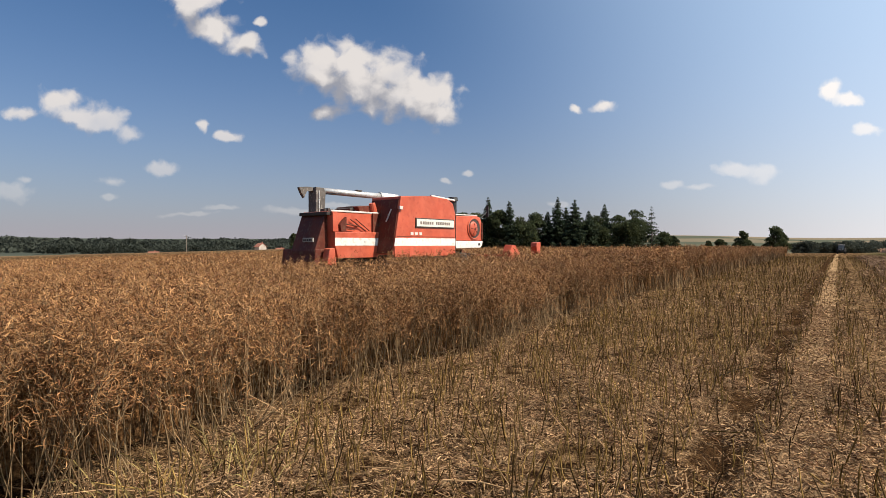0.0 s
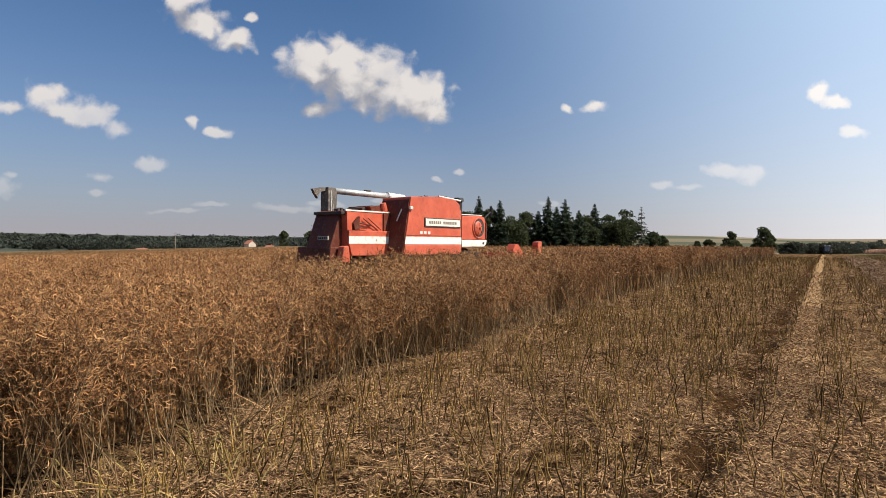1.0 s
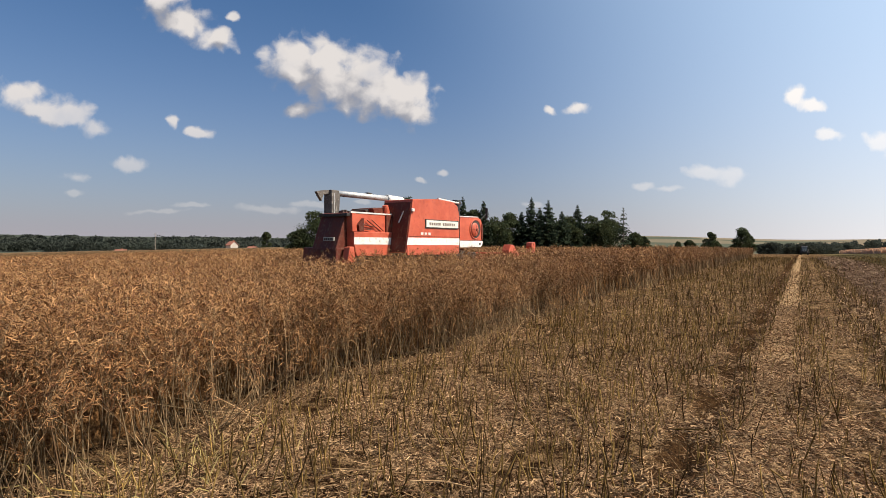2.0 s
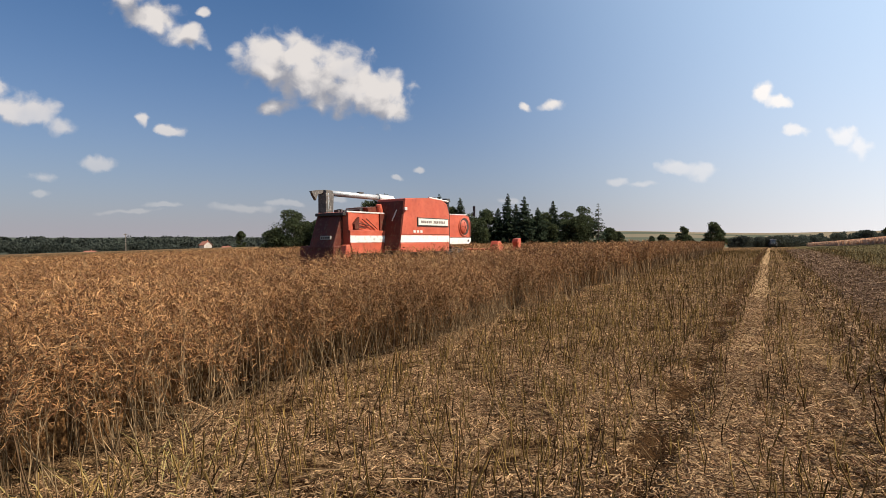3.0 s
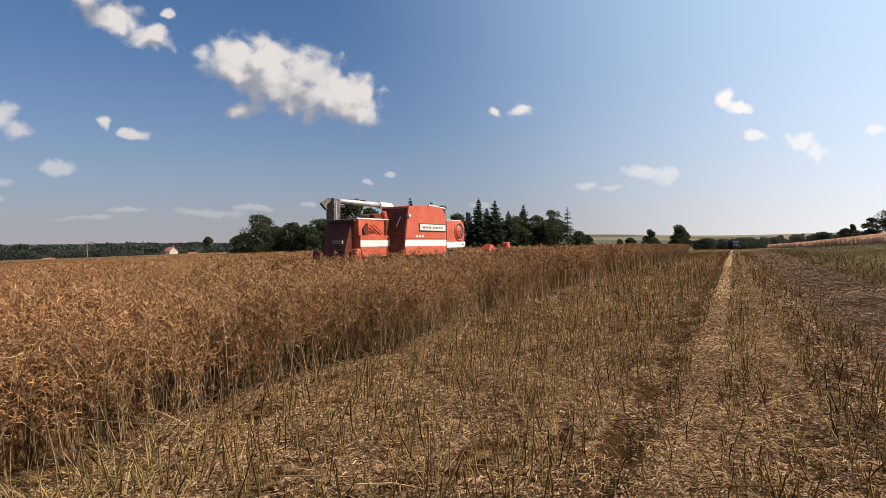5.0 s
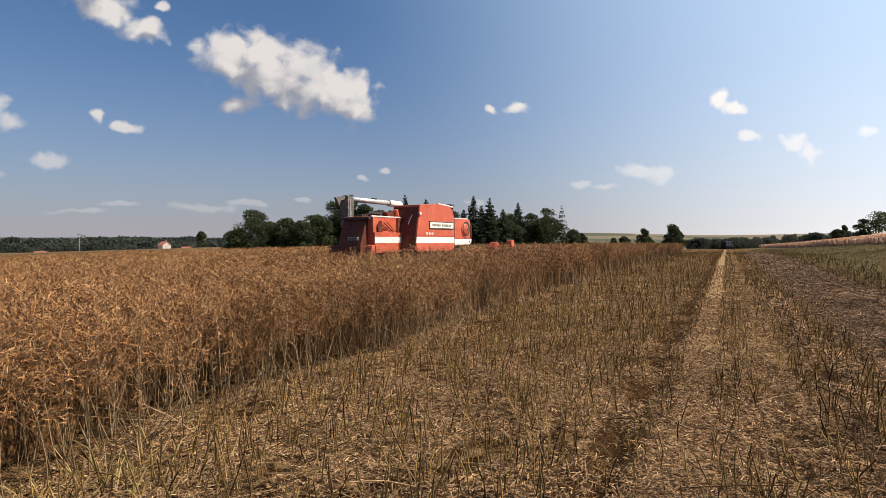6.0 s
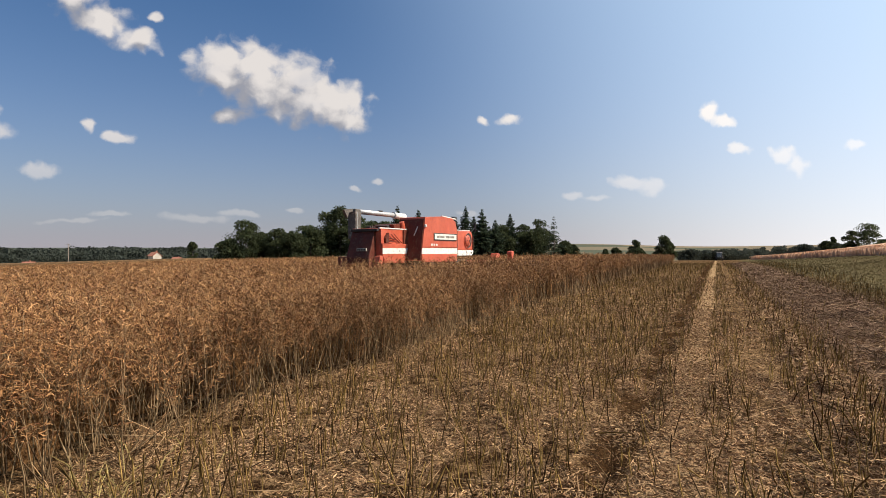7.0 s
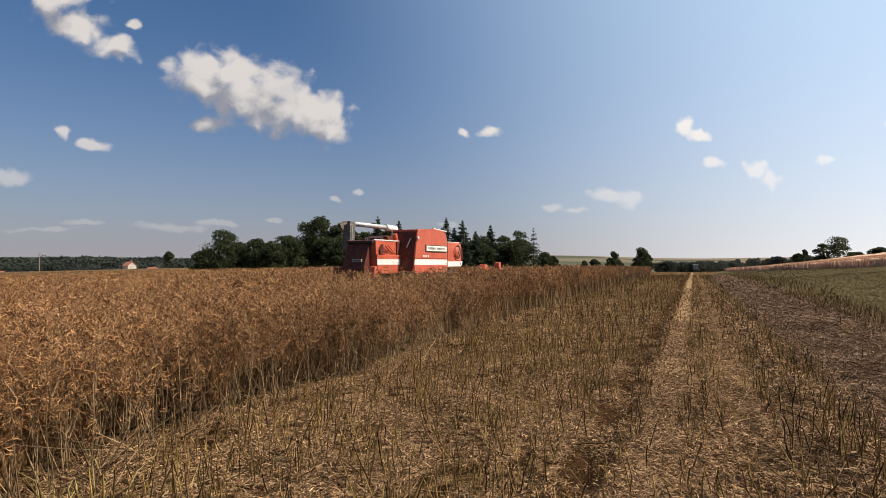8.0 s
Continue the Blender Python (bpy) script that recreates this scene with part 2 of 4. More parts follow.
M_WHITE = material("white_stripe_paint", (0.76, 0.72, 0.67), (0.86, 0.82, 0.77), 3.0, 0.45, big=0.06, c3=(0.60, 0.56, 0.50))
M_PALE = material("pale_trim", (0.62, 0.55, 0.50), (0.75, 0.70, 0.66), 5.0, 0.5)
M_STEEL = material("galvanised_tube", (0.55, 0.55, 0.54), (0.72, 0.71, 0.69), 5.0, 0.42, metal=0.55, big=0.1, c3=(0.42, 0.39, 0.36))
M_RUBBER = material("worn_rubber", (0.075, 0.064, 0.056), (0.15, 0.13, 0.115), 4.0, 0.75, bump=0.006, big=0.2, c3=(0.26, 0.23, 0.2))
M_TYRE = material("tyre_rubber", (0.02, 0.02, 0.02), (0.06, 0.05, 0.04), 6.0, 0.85, bump=0.004)
M_BLACK = material("black_paint", (0.015, 0.015, 0.016), (0.03, 0.03, 0.03), 6.0, 0.5)
M_DARK = material("dark_machinery", (0.03, 0.026, 0.024), (0.08, 0.06, 0.05), 5.0, 0.7, bump=0.01, big=0.2)
M_SIGN = material("cream_sign", (0.70, 0.68, 0.60), (0.78, 0.76, 0.68), 6.0, 0.5)
M_PLATE = material("grey_plate", (0.30, 0.28, 0.24), (0.40, 0.37, 0.32), 6.0, 0.6)
M_LETTER = material("faded_lettering", (0.16, 0.13, 0.11), (0.26, 0.22, 0.19), 9.0, 0.6)
M_WALL = material("rendered_wall", (0.42, 0.38, 0.33), (0.52, 0.47, 0.41), 0.9, 0.9, big=0.1)
M_TILE = material("clay_tiles", (0.30, 0.11, 0.07), (0.40, 0.17, 0.11), 1.5, 0.85, bump=0.03, big=0.15)
M_PANE = material("dark_glass", (0.03, 0.04, 0.05), (0.05, 0.06, 0.07), 1.0, 0.12, spec=0.6)
M_POLE = material("grey_wood_pole", (0.20, 0.17, 0.14), (0.30, 0.26, 0.22), 4.0, 0.85)
M_TRACTOR = material("dark_green_paint", (0.10, 0.12, 0.10), (0.16, 0.17, 0.15), 2.0, 0.45)
M_WEED = material("grey_green_weeds", (0.125, 0.108, 0.045), (0.20, 0.160, 0.075), 3.0, 0.85, island=0.25, big=0.25, big_scale=0.2, c3=(0.19, 0.135, 0.07), spec=0.04)
M_GRASS = material("lodged_grass", (0.20, 0.15, 0.055), (0.34, 0.26, 0.10), 5.0, 0.7, island=0.3, spec=0.1)
M_CAB = material("pale_cab_glass", (0.16, 0.18, 0.19), (0.24, 0.26, 0.27), 2.0, 0.3, spec=0.5)


# ---------- building helpers ----------
def finish(name, bm, mat, parent=None, label="", smooth=False):
    me = bpy.data.meshes.new(name)
    bmesh.ops.recalc_face_normals(bm, faces=bm.faces)
    if smooth:
        for f in bm.faces:
            f.smooth = len(f.verts) == 4
    bm.to_mesh(me)
    bm.free()
    me.materials.append(mat)
    ob = new(name, me)
    ob.parent = parent
    if label:
        ob["label"] = label
    return ob


part = finish


def empty(name, m=None):
    ob = new(name)
    if m is not None:
        ob.matrix_basis = m
    return ob


def box(bm, x0, x1, y0, y1, z0, z1, bevel=0.0):
    made = bmesh.ops.create_cube(bm, size=1.0)["verts"]
    for v in made:
        v.co = ((x0 + x1) / 2 + v.co.x * (x1 - x0), (y0 + y1) / 2 + v.co.y * (y1 - y0), (z0 + z1) / 2 + v.co.z * (z1 - z0))
    if bevel:
        edges = list({e for v in made for e in v.link_edges})
        bmesh.ops.bevel(bm, geom=edges, offset=bevel, segments=2, affect="EDGES", profile=0.6)
    return bm


def prism(bm, outline, y0, y1, bevel=0.0):
    """An outline in (x, z), from y0 to y1."""
    a = [bm.verts.new((x, y0, z)) for x, z in outline]
    b = [bm.verts.new((x, y1, z)) for x, z in outline]
    faces = [bm.faces.new(a), bm.faces.new(b[::-1])]
    n = len(outline)
    for i in range(n):
        faces.append(bm.faces.new((a[i], b[i], b[(i + 1) % n], a[(i + 1) % n])))
    if bevel:
        edges = list({e for v in a + b for e in v.link_edges})
        bmesh.ops.bevel(bm, geom=edges, offset=bevel, segments=2, affect="EDGES", profile=0.6)
    return bm


def tube(bm, p0, p1, r0, r1=None, seg=14, caps=True):
    p0, p1 = Vector(p0), Vector(p1)
    d = p1 - p0
    m = Matrix.Translation((p0 + p1) / 2) @ d.to_track_quat("Z", "Y").to_matrix().to_4x4()
    bmesh.ops.create_cone(bm, cap_ends=caps, segments=seg, radius1=r0, radius2=r0 if r1 is None else r1, depth=d.length, matrix=m)
    return bm


def ring(bm, centre, axis, radius, thick, seg=24, sides=8):
    c, q = Vector(centre), Vector(axis).to_track_quat("Z", "Y")
    rows = []
    for i in range(seg):
        a = 2 * math.pi * i / seg
        rows.append([bm.verts.new(c + q @ Vector(((radius + thick * math.cos(b)) * math.cos(a), (radius + thick * math.cos(b)) * math.sin(a), thick * math.sin(b))))
                     for b in [2 * math.pi * k / sides for k in range(sides)]])
    for i in range(seg):
        for k in range(sides):
            bm.faces.new((rows[i][k], rows[(i + 1) % seg][k], rows[(i + 1) % seg][(k + 1) % sides], rows[i][(k + 1) % sides]))
    return bm


def soup(name, chunks, mat, parent=None):
    """One mesh from arrays of (vertices, quads); chunks may carry a material number as a third entry."""
    verts, faces, mats, base = [], [], [], 0
    for ch in chunks:
        v, f = ch[0], ch[1]
        verts.append(v)
        faces.append(f + base)
        mats.append(np.full(len(f), ch[2] if len(ch) > 2 else 0, dtype=np.int32))
        base += len(v)
    v, f, k = np.concatenate(verts), np.concatenate(faces), np.concatenate(mats)
    me = bpy.data.meshes.new(name)
    me.vertices.add(len(v))
    me.vertices.foreach_set("co", v.astype(np.float32).ravel())
    me.loops.add(f.size)
    me.loops.foreach_set("vertex_index", f.astype(np.int32).ravel())
    me.polygons.add(len(f))
    me.polygons.foreach_set("loop_start", np.arange(0, f.size, 4, dtype=np.int32))
    me.polygons.foreach_set("loop_total", np.full(len(f), 4, dtype=np.int32))
    for m in mat if isinstance(mat, (list, tuple)) else [mat]:
        me.materials.append(m)
    me.polygons.foreach_set("material_index", k)
    me.update(calc_edges=True)
    ob = new(name, me)
    ob.parent = parent
    return ob


def unit(v):
    return v / np.maximum(np.linalg.norm(v, axis=-1, keepdims=True), 1e-9)


def strands(paths, radii, sides, rng):
    """Many tapered strands at once: paths (n, p, 3), radii (n, p); two sides make a flat blade."""
    n, p, _ = paths.shape
    d = unit(paths[:, -1] - paths[:, 0])
    a = unit(np.cross(d, rng.normal(size=(n, 3))))
    b = np.cross(d, a)
    if sides == 2:
        off = np.stack([a, -a], 1)
    else:
        ang = np.arange(sides) * 2 * np.pi / sides
        off = a[:, None] * np.cos(ang)[None, :, None] + b[:, None] * np.sin(ang)[None, :, None]
    v = paths[:, :, None] + radii[:, :, None, None] * off[:, None]
    idx = np.arange(n * p * sides).reshape(n, p, sides)
    if sides == 2:
        q = np.stack([idx[:, :-1, 0], idx[:, :-1, 1], idx[:, 1:, 1], idx[:, 1:, 0]], -1)
    else:
        nxt = np.roll(idx, -1, axis=2)
        q = np.stack([idx[:, :-1], nxt[:, :-1], nxt[:, 1:], idx[:, 1:]], -1)
    return v.reshape(-1, 3), q.reshape(-1, 4)


# ---------- the lie of the land ----------
def soft(x):
    return np.logaddexp(0, x)


def step01(x, a, b):
    t = np.clip((x - a) / (b - a), 0, 1)
    return t * t * (3 - 2 * t)


def rows_of(x, y):
    return x * ROW_S + y * ROW_C, x * ROW_C - y * ROW_S


def place_of(s, c):
    return s * ROW_S + c * ROW_C, s * ROW_C - c * ROW_S


def land(x, y):
    """Ground height: flat near by, falling to the west and along the rows, rising on the neighbouring land, hills far off."""
    x, y = np.asarray(x, float), np.asarray(y, float)
    s, c = rows_of(x, y)
    r = np.hypot(x, y)
    h = -0.034 * 8 * (soft(np.clip(-(x + 3) / 8, -20, 22)) - soft(-3 / 8))
    h = h - 0.009 * 15 * soft(np.clip((s - 60) / 15, -20, 14))
    h = h + 0.14 * 6 * soft(np.clip((c - 12) / 6, -20, 8)) * step01(r, 20, 60)
    h = h + 0.022 * 10 * soft(np.clip((r - 110) / 10, -20, 16)) * step01(-x, 5, 60)
    h = h + 0.02 * np.sin(c * 2.1 + 0.4) * np.sin(s * 0.7) * step01(r, 0, 6)
    near = 1 - step01(r, 14, 24)
    h = h - near * (0.075 + 0.03 * np.sin(s * 4.1)) * np.exp(-((c - TRAM + 0.52 - 0.04 * np.sin(s * 1.9)) / 0.10) ** 2)
    h = h + near * 0.05 * np.exp(-((c - RIDGE) / 0.16) ** 2) - near * 0.03 * np.exp(-((c - 0.55) / 0.12) ** 2)
    h = h + near * 0.012 * np.sin(c * 13 + 2 * np.sin(s * 5)) * np.sin(s * 11 + 2 * np.sin(c * 7))
    az = np.arctan2(x, np.maximum(y, 1e-3))
    ridge = 12 + 4 * np.sin(az * 3.1 + 0.6) + 3 * np.sin(az * 7.3) + 1.5 * np.sin(az * 17.0 + 1.0)
    far = -9 + step01(r, 450, 1500) * (ridge + 13) + step01(r, 1600, 2700) * 9
    k = step01(r, 200, 480)
    return h * (1 - k) + far * k


def crop_edge(s):
    """Where the standing crop begins, across the rows."""
    s = np.asarray(s, float)
    return -4.58 - 0.016 * (s - 5) + 0.3 * (1 - step01(s, 1.0, 5.0)) + 0.16 * np.sin(s * 0.9 + 0.3) + 0.08 * np.sin(s * 2.7)


LANE = (-15.2, -9.6)                  # the strip that the machine cuts
LANE_END = 30.0


def build_ground():
    rings = np.concatenate([np.linspace(0.4, 14, 120), np.geomspace(14.3, 3200, 100)])
    angles = np.linspace(0, 2 * np.pi, 421)[:-1]
    x = rings[:, None] * np.sin(angles)
    y = rings[:, None] * np.cos(angles)
    v = np.stack([x, y, land(x, y)], -1).reshape(-1, 3)
    n = len(angles)
    i = np.arange(len(rings) - 1)[:, None] * n
    j = np.arange(n)[None]
    q = np.stack([i + j, i + n + j, i + n + (j + 1) % n, i + (j + 1) % n], -1).reshape(-1, 4)[:, ::-1]
    inner = np.arange(n)
    v = np.vstack([v, [[0, 0, float(land(0.0, 0.0))]]])
    tip = len(v) - 1
    cap = np.stack([np.full(n // 2, tip), inner[0::2], inner[1::2], np.roll(inner, -2)[0::2]], -1)[:, ::-1]
    ob = soup("ground", [(v, np.concatenate([q, cap]))], M_GROUND)
    ob.data.polygons.foreach_set("use_smooth", np.ones(len(ob.data.polygons), dtype=bool))
    tagged(ob, "harvested field ground with chaff, soil and far meadows", "ground", kind="structure")


build_ground()


# ---------- standing rapeseed ----------
def rape_plants(x, y, rng, height=1.36, branches=5, pods=14, segs=2, whole=True, fat=1.0, lean=0.16, plump=1.0, long=1.0, low=0.48, spread=0.28, drift=(0.0, 0.0)):
    """Ripe rapeseed: a bare stalk, arching side branches above, and slender curled pods. Returns chunks for soup()."""
    n = len(x)
    z0 = land(x, y)
    wave = np.sin(x * 1.3 + 1.7 * np.sin(y * 0.8)) * np.sin(y * 1.1 + 0.6)
    h = height * rng.uniform(0.84, 1.06, n) * (1 + 0.045 * wave)
    tilt = rng.normal(0, lean, (n, 2)) * h[:, None] + np.stack([drift[0] * (1 + 1.1 * wave), drift[1] + 0.12 * wave], -1) * h[:, None]
    foot = np.stack([x, y, z0], -1)
    head = foot + np.stack([tilt[:, 0], tilt[:, 1], h * np.clip(1 - 0.4 * np.hypot(tilt[:, 0], tilt[:, 1]), 0.6, 1)], -1)
    base = 0.0 if whole else 0.55
    ts = np.linspace(base, 1, 5 if whole else 3)
    bow = rng.normal(0, 0.05, (n, 1, 3)) * np.array([1, 1, 0])
    paths = foot[:, None] + (head - foot)[:, None] * ts[None, :, None] + bow * np.sin(ts * np.pi)[None, :, None]
    rad = 0.0056 * fat * (1.2 - ts)[None] * rng.uniform(0.7, 1.3, (n, 1))
    out = [(*strands(paths, rad, 3 if plump < 2 else 2, rng), 1)]
    # branches: up from the stalk, then arching over
    k = n * branches
    own = np.repeat(np.arange(n), branches)
    start_t = rng.uniform(low if whole else max(low, 0.6), 0.92, k)
    p0 = foot[own] + (head - foot)[own] * start_t[:, None]
    ang = rng.uniform(0, 2 * np.pi, k)
    reach = rng.uniform(0.3, 1.0, k) * spread
    room = z0[own] + h[own] * rng.uniform(0.92, 1.05, k) - p0[:, 2]
    rise = np.minimum(np.maximum(room, 0.02), rng.uniform(0.1, 0.5, k))
    way = np.stack([np.cos(ang), np.sin(ang), 0 * ang], -1)
    up = np.array([0, 0, 1.0])
    sag = np.where(rng.random(k) < 0.3, rng.uniform(0.0, 1.5, k), rng.uniform(-0.25, 0.15, k))
    p1 = p0 + way * reach[:, None] * 0.45 + up * (rise * 0.75)[:, None]
    p2 = p0 + way * reach[:, None] + up * (rise * (1 - sag))[:, None]
    bpaths = np.stack([p0, p1, p2], 1)
    out.append((*strands(bpaths, np.tile(np.array([0.0028, 0.002, 0.001]) * fat, (k, 1)), 2, rng), 1))
    # pods along the branches and the upper stalk
    allp = np.concatenate([bpaths, np.stack([foot + (head - foot) * 0.72, foot + (head - foot) * 0.86, head], 1)])
    m = len(allp) * pods
    own = np.repeat(np.arange(len(allp)), pods)
    t = rng.uniform(0.2, 1.0, m)
    a = allp[own]
    at = np.where(t[:, None] < 0.5, a[:, 0] + (a[:, 1] - a[:, 0]) * (t * 2)[:, None], a[:, 1] + (a[:, 2] - a[:, 1]) * (t * 2 - 1)[:, None])
    d = unit(unit(a[:, 2] - a[:, 0]) * rng.uniform(0.1, 0.8, (m, 1)) + unit(rng.normal(size=(m, 3))) * [1, 1, 0.75])
    ln = rng.uniform(0.05, 0.095, m)[:, None] * long
    curl = unit(np.cross(d, rng.normal(size=(m, 3)))) * ln * rng.uniform(0.1, 0.42, (m, 1))
    tt = np.linspace(0, 1, segs + 1)
    ppaths = at[:, None] + d[:, None] * ln[:, None] * tt[None, :, None] + curl[:, None] * (4 * tt * (1 - tt))[None, :, None]
    shape = {2: [0.0012, 0.0027, 0.0006], 3: [0.0009, 0.0026, 0.0026, 0.0005]}[segs]
    prad = np.tile(np.array(shape) * plump, (m, 1)) * rng.uniform(0.75, 1.25, (m, 1))
    out.append((*strands(ppaths, prad, 2, rng), 0))
    return out


def scatter(rng, s0, s1, c0, c1, per_m2):
    n = int((s1 - s0) * (c1 - c0) * per_m2)
    return rng.uniform(s0, s1, n), rng.uniform(c0, c1, n)


def in_lane(s, c):
    wide = s > 17.0
    return (c > np.where(wide, LANE[0], -14.6)) & (c < np.where(wide, LANE[1], -10.3)) & (s < LANE_END) & (s > 10.6)


def stand(s, c):
    """Height of the stand: a little taller between the cut edge and the machine's strip."""
    return 1.36 + 0.16 * step01(c, -11.5, -9.5) * step01(s, 8, 12)


def seen(x, y):
    """Inside the wedge of land ahead of the standpoint."""
    return (y > 1.5) & (x > -1.1 * y - 1.5) & (x < 1.5 * y + 2)


def crop():
    rng = np.random.default_rng(11)
    # the cut face: whole plants
    s, d = scatter(rng, -0.5, 14.5, -0.06, 0.75, 56)
    x, y = place_of(s, crop_edge(s) - d)
    chunks = rape_plants(x, y, rng, branches=9, pods=14, segs=3, fat=0.95, plump=1.05, long=1.0, lean=0.15, low=0.40, spread=0.36, drift=(-0.04, 0.0))
    s, d = scatter(rng, -0.5, 14.5, 0.72, 1.6, 45)
    x, y = place_of(s, crop_edge(s) - d)
    chunks += rape_plants(x, y, rng, branches=7, pods=11, segs=2, fat=1.0, plump=1.4, long=1.1, lean=0.13, low=0.45, spread=0.34, drift=(-0.08, 0.0))
    # broken plants that hang out of the face
    s = rng.uniform(0.5, 13, 26)
    x, y = place_of(s, crop_edge(s) - rng.uniform(0.0, 0.3, 26))
    chunks += rape_plants(x, y, rng, height=1.1, branches=8, pods=13, segs=3, plump=1.05, long=1.0, lean=0.75, low=0.4, spread=0.3)
    ob = soup("rapeseed_crop", chunks, [M_POD, M_STALK])
    tagged(ob, "ripe tan rapeseed plants along the cut edge", "rapeseed", kind="stuff")
    # plants behind them and along the rest of the edge
    s, c = scatter(rng, -4, 20, -24, -4.5, 30)
    x, y = place_of(s, c)
    ok = (c < crop_edge(s) - 1.5) & seen(x, y) & (np.hypot(x, y) < 16.5) & ~in_lane(s, c)
    keep = ok & (rng.random(len(s)) < np.clip(1.5 - np.hypot(x, y) / 15, 0.4, 1))
    a = rape_plants(x[keep], y[keep], rng, stand(s[keep], c[keep]), branches=5, pods=10, whole=False, fat=1.2, lean=0.12, plump=1.5, long=1.3, spread=0.3)
    s, d = scatter(rng, 10.6, 30, 0.0, 0.9, 34)
    x, y = place_of(s, LANE[0] - d)
    a += rape_plants(x, y, rng, branches=5, pods=8, fat=1.7, plump=2.5, long=1.4)
    s, d = scatter(rng, 14.3, 40, 0.0, 1.7, 28)
    x, y = place_of(s, crop_edge(s) - d)
    b = rape_plants(x, y, rng, 1.48, branches=7, pods=9, fat=1.4, plump=2.5, long=1.5, spread=0.34, drift=(-0.06, 0.0))
    ob = soup("rapeseed_crop", a + b, [M_POD, M_STALK])
    tagged(ob, "dense ripe rapeseed stand with tangled brown pods", "rapeseed", kind="stuff")
    # the stand farther off
    s, c = scatter(rng, -10, 110, -80, -4.5, 7.5)
    x, y = place_of(s, c)
    r = np.hypot(x, y)
    ok = (c < crop_edge(s) - np.where(s < 40, 1.6, 0.0)) & seen(x, y) & (r > 15.5) & (y < 86) & ~in_lane(s, c)
    keep = ok & (rng.random(len(s)) < np.clip(22 / r, 0.15, 1) ** 1.1)
    x, y, r, tall = x[keep], y[keep], r[keep], stand(s[keep], c[keep])
    mid = r < 34
    a = rape_plants(x[mid], y[mid], rng, tall[mid], branches=4, pods=4, whole=False, fat=1.8, lean=0.1, plump=3.4, long=1.6, spread=0.36)
    b = rape_plants(x[~mid], y[~mid], rng, branches=3, pods=4, whole=False, fat=3.0, lean=0.08, plump=5.5, long=1.6, spread=0.4)
    s, d = scatter(rng, 39, 92, -0.1, 1.9, 15)
    x, y = place_of(s, crop_edge(s) - d)
    b += rape_plants(x, y, rng, branches=5, pods=6, fat=2.6, plump=4.2, long=1.5)
    ob = soup("rapeseed_crop", a + b, [M_POD, M_STALK])
    tagged(ob, "wide stand of ripe rapeseed reaching to the trees", "rapeseed", kind="stuff")
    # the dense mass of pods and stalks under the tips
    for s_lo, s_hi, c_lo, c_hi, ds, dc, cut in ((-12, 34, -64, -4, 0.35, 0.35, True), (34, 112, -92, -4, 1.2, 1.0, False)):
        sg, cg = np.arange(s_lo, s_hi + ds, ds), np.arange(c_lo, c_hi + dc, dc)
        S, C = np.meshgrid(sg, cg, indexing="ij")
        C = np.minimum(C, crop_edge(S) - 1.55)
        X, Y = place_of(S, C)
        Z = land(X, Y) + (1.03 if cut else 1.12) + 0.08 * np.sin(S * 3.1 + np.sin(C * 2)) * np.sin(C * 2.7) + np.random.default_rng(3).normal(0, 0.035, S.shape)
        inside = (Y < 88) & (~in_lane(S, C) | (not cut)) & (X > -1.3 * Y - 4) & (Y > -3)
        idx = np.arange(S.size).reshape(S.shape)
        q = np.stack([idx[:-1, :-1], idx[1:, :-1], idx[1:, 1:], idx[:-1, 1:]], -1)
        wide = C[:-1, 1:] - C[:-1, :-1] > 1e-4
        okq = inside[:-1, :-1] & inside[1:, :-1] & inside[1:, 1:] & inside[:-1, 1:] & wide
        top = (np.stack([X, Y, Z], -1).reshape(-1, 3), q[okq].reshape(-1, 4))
        # a dark sheet along the edge, added for the shade behind the stalks
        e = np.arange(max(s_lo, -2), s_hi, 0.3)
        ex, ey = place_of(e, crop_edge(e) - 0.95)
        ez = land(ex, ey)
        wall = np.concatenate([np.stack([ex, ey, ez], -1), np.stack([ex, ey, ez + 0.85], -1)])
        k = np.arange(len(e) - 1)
        shade_sheet = (wall, np.stack([k, k + 1, k + 1 + len(e), k + len(e)], -1))
        ob = soup("rapeseed_mass", [top, shade_sheet], M_CANOPY)
        tagged(ob, "matted inner mass of ripe rapeseed with a dark sheet for shade", "rapeseed", kind="stuff")


crop()


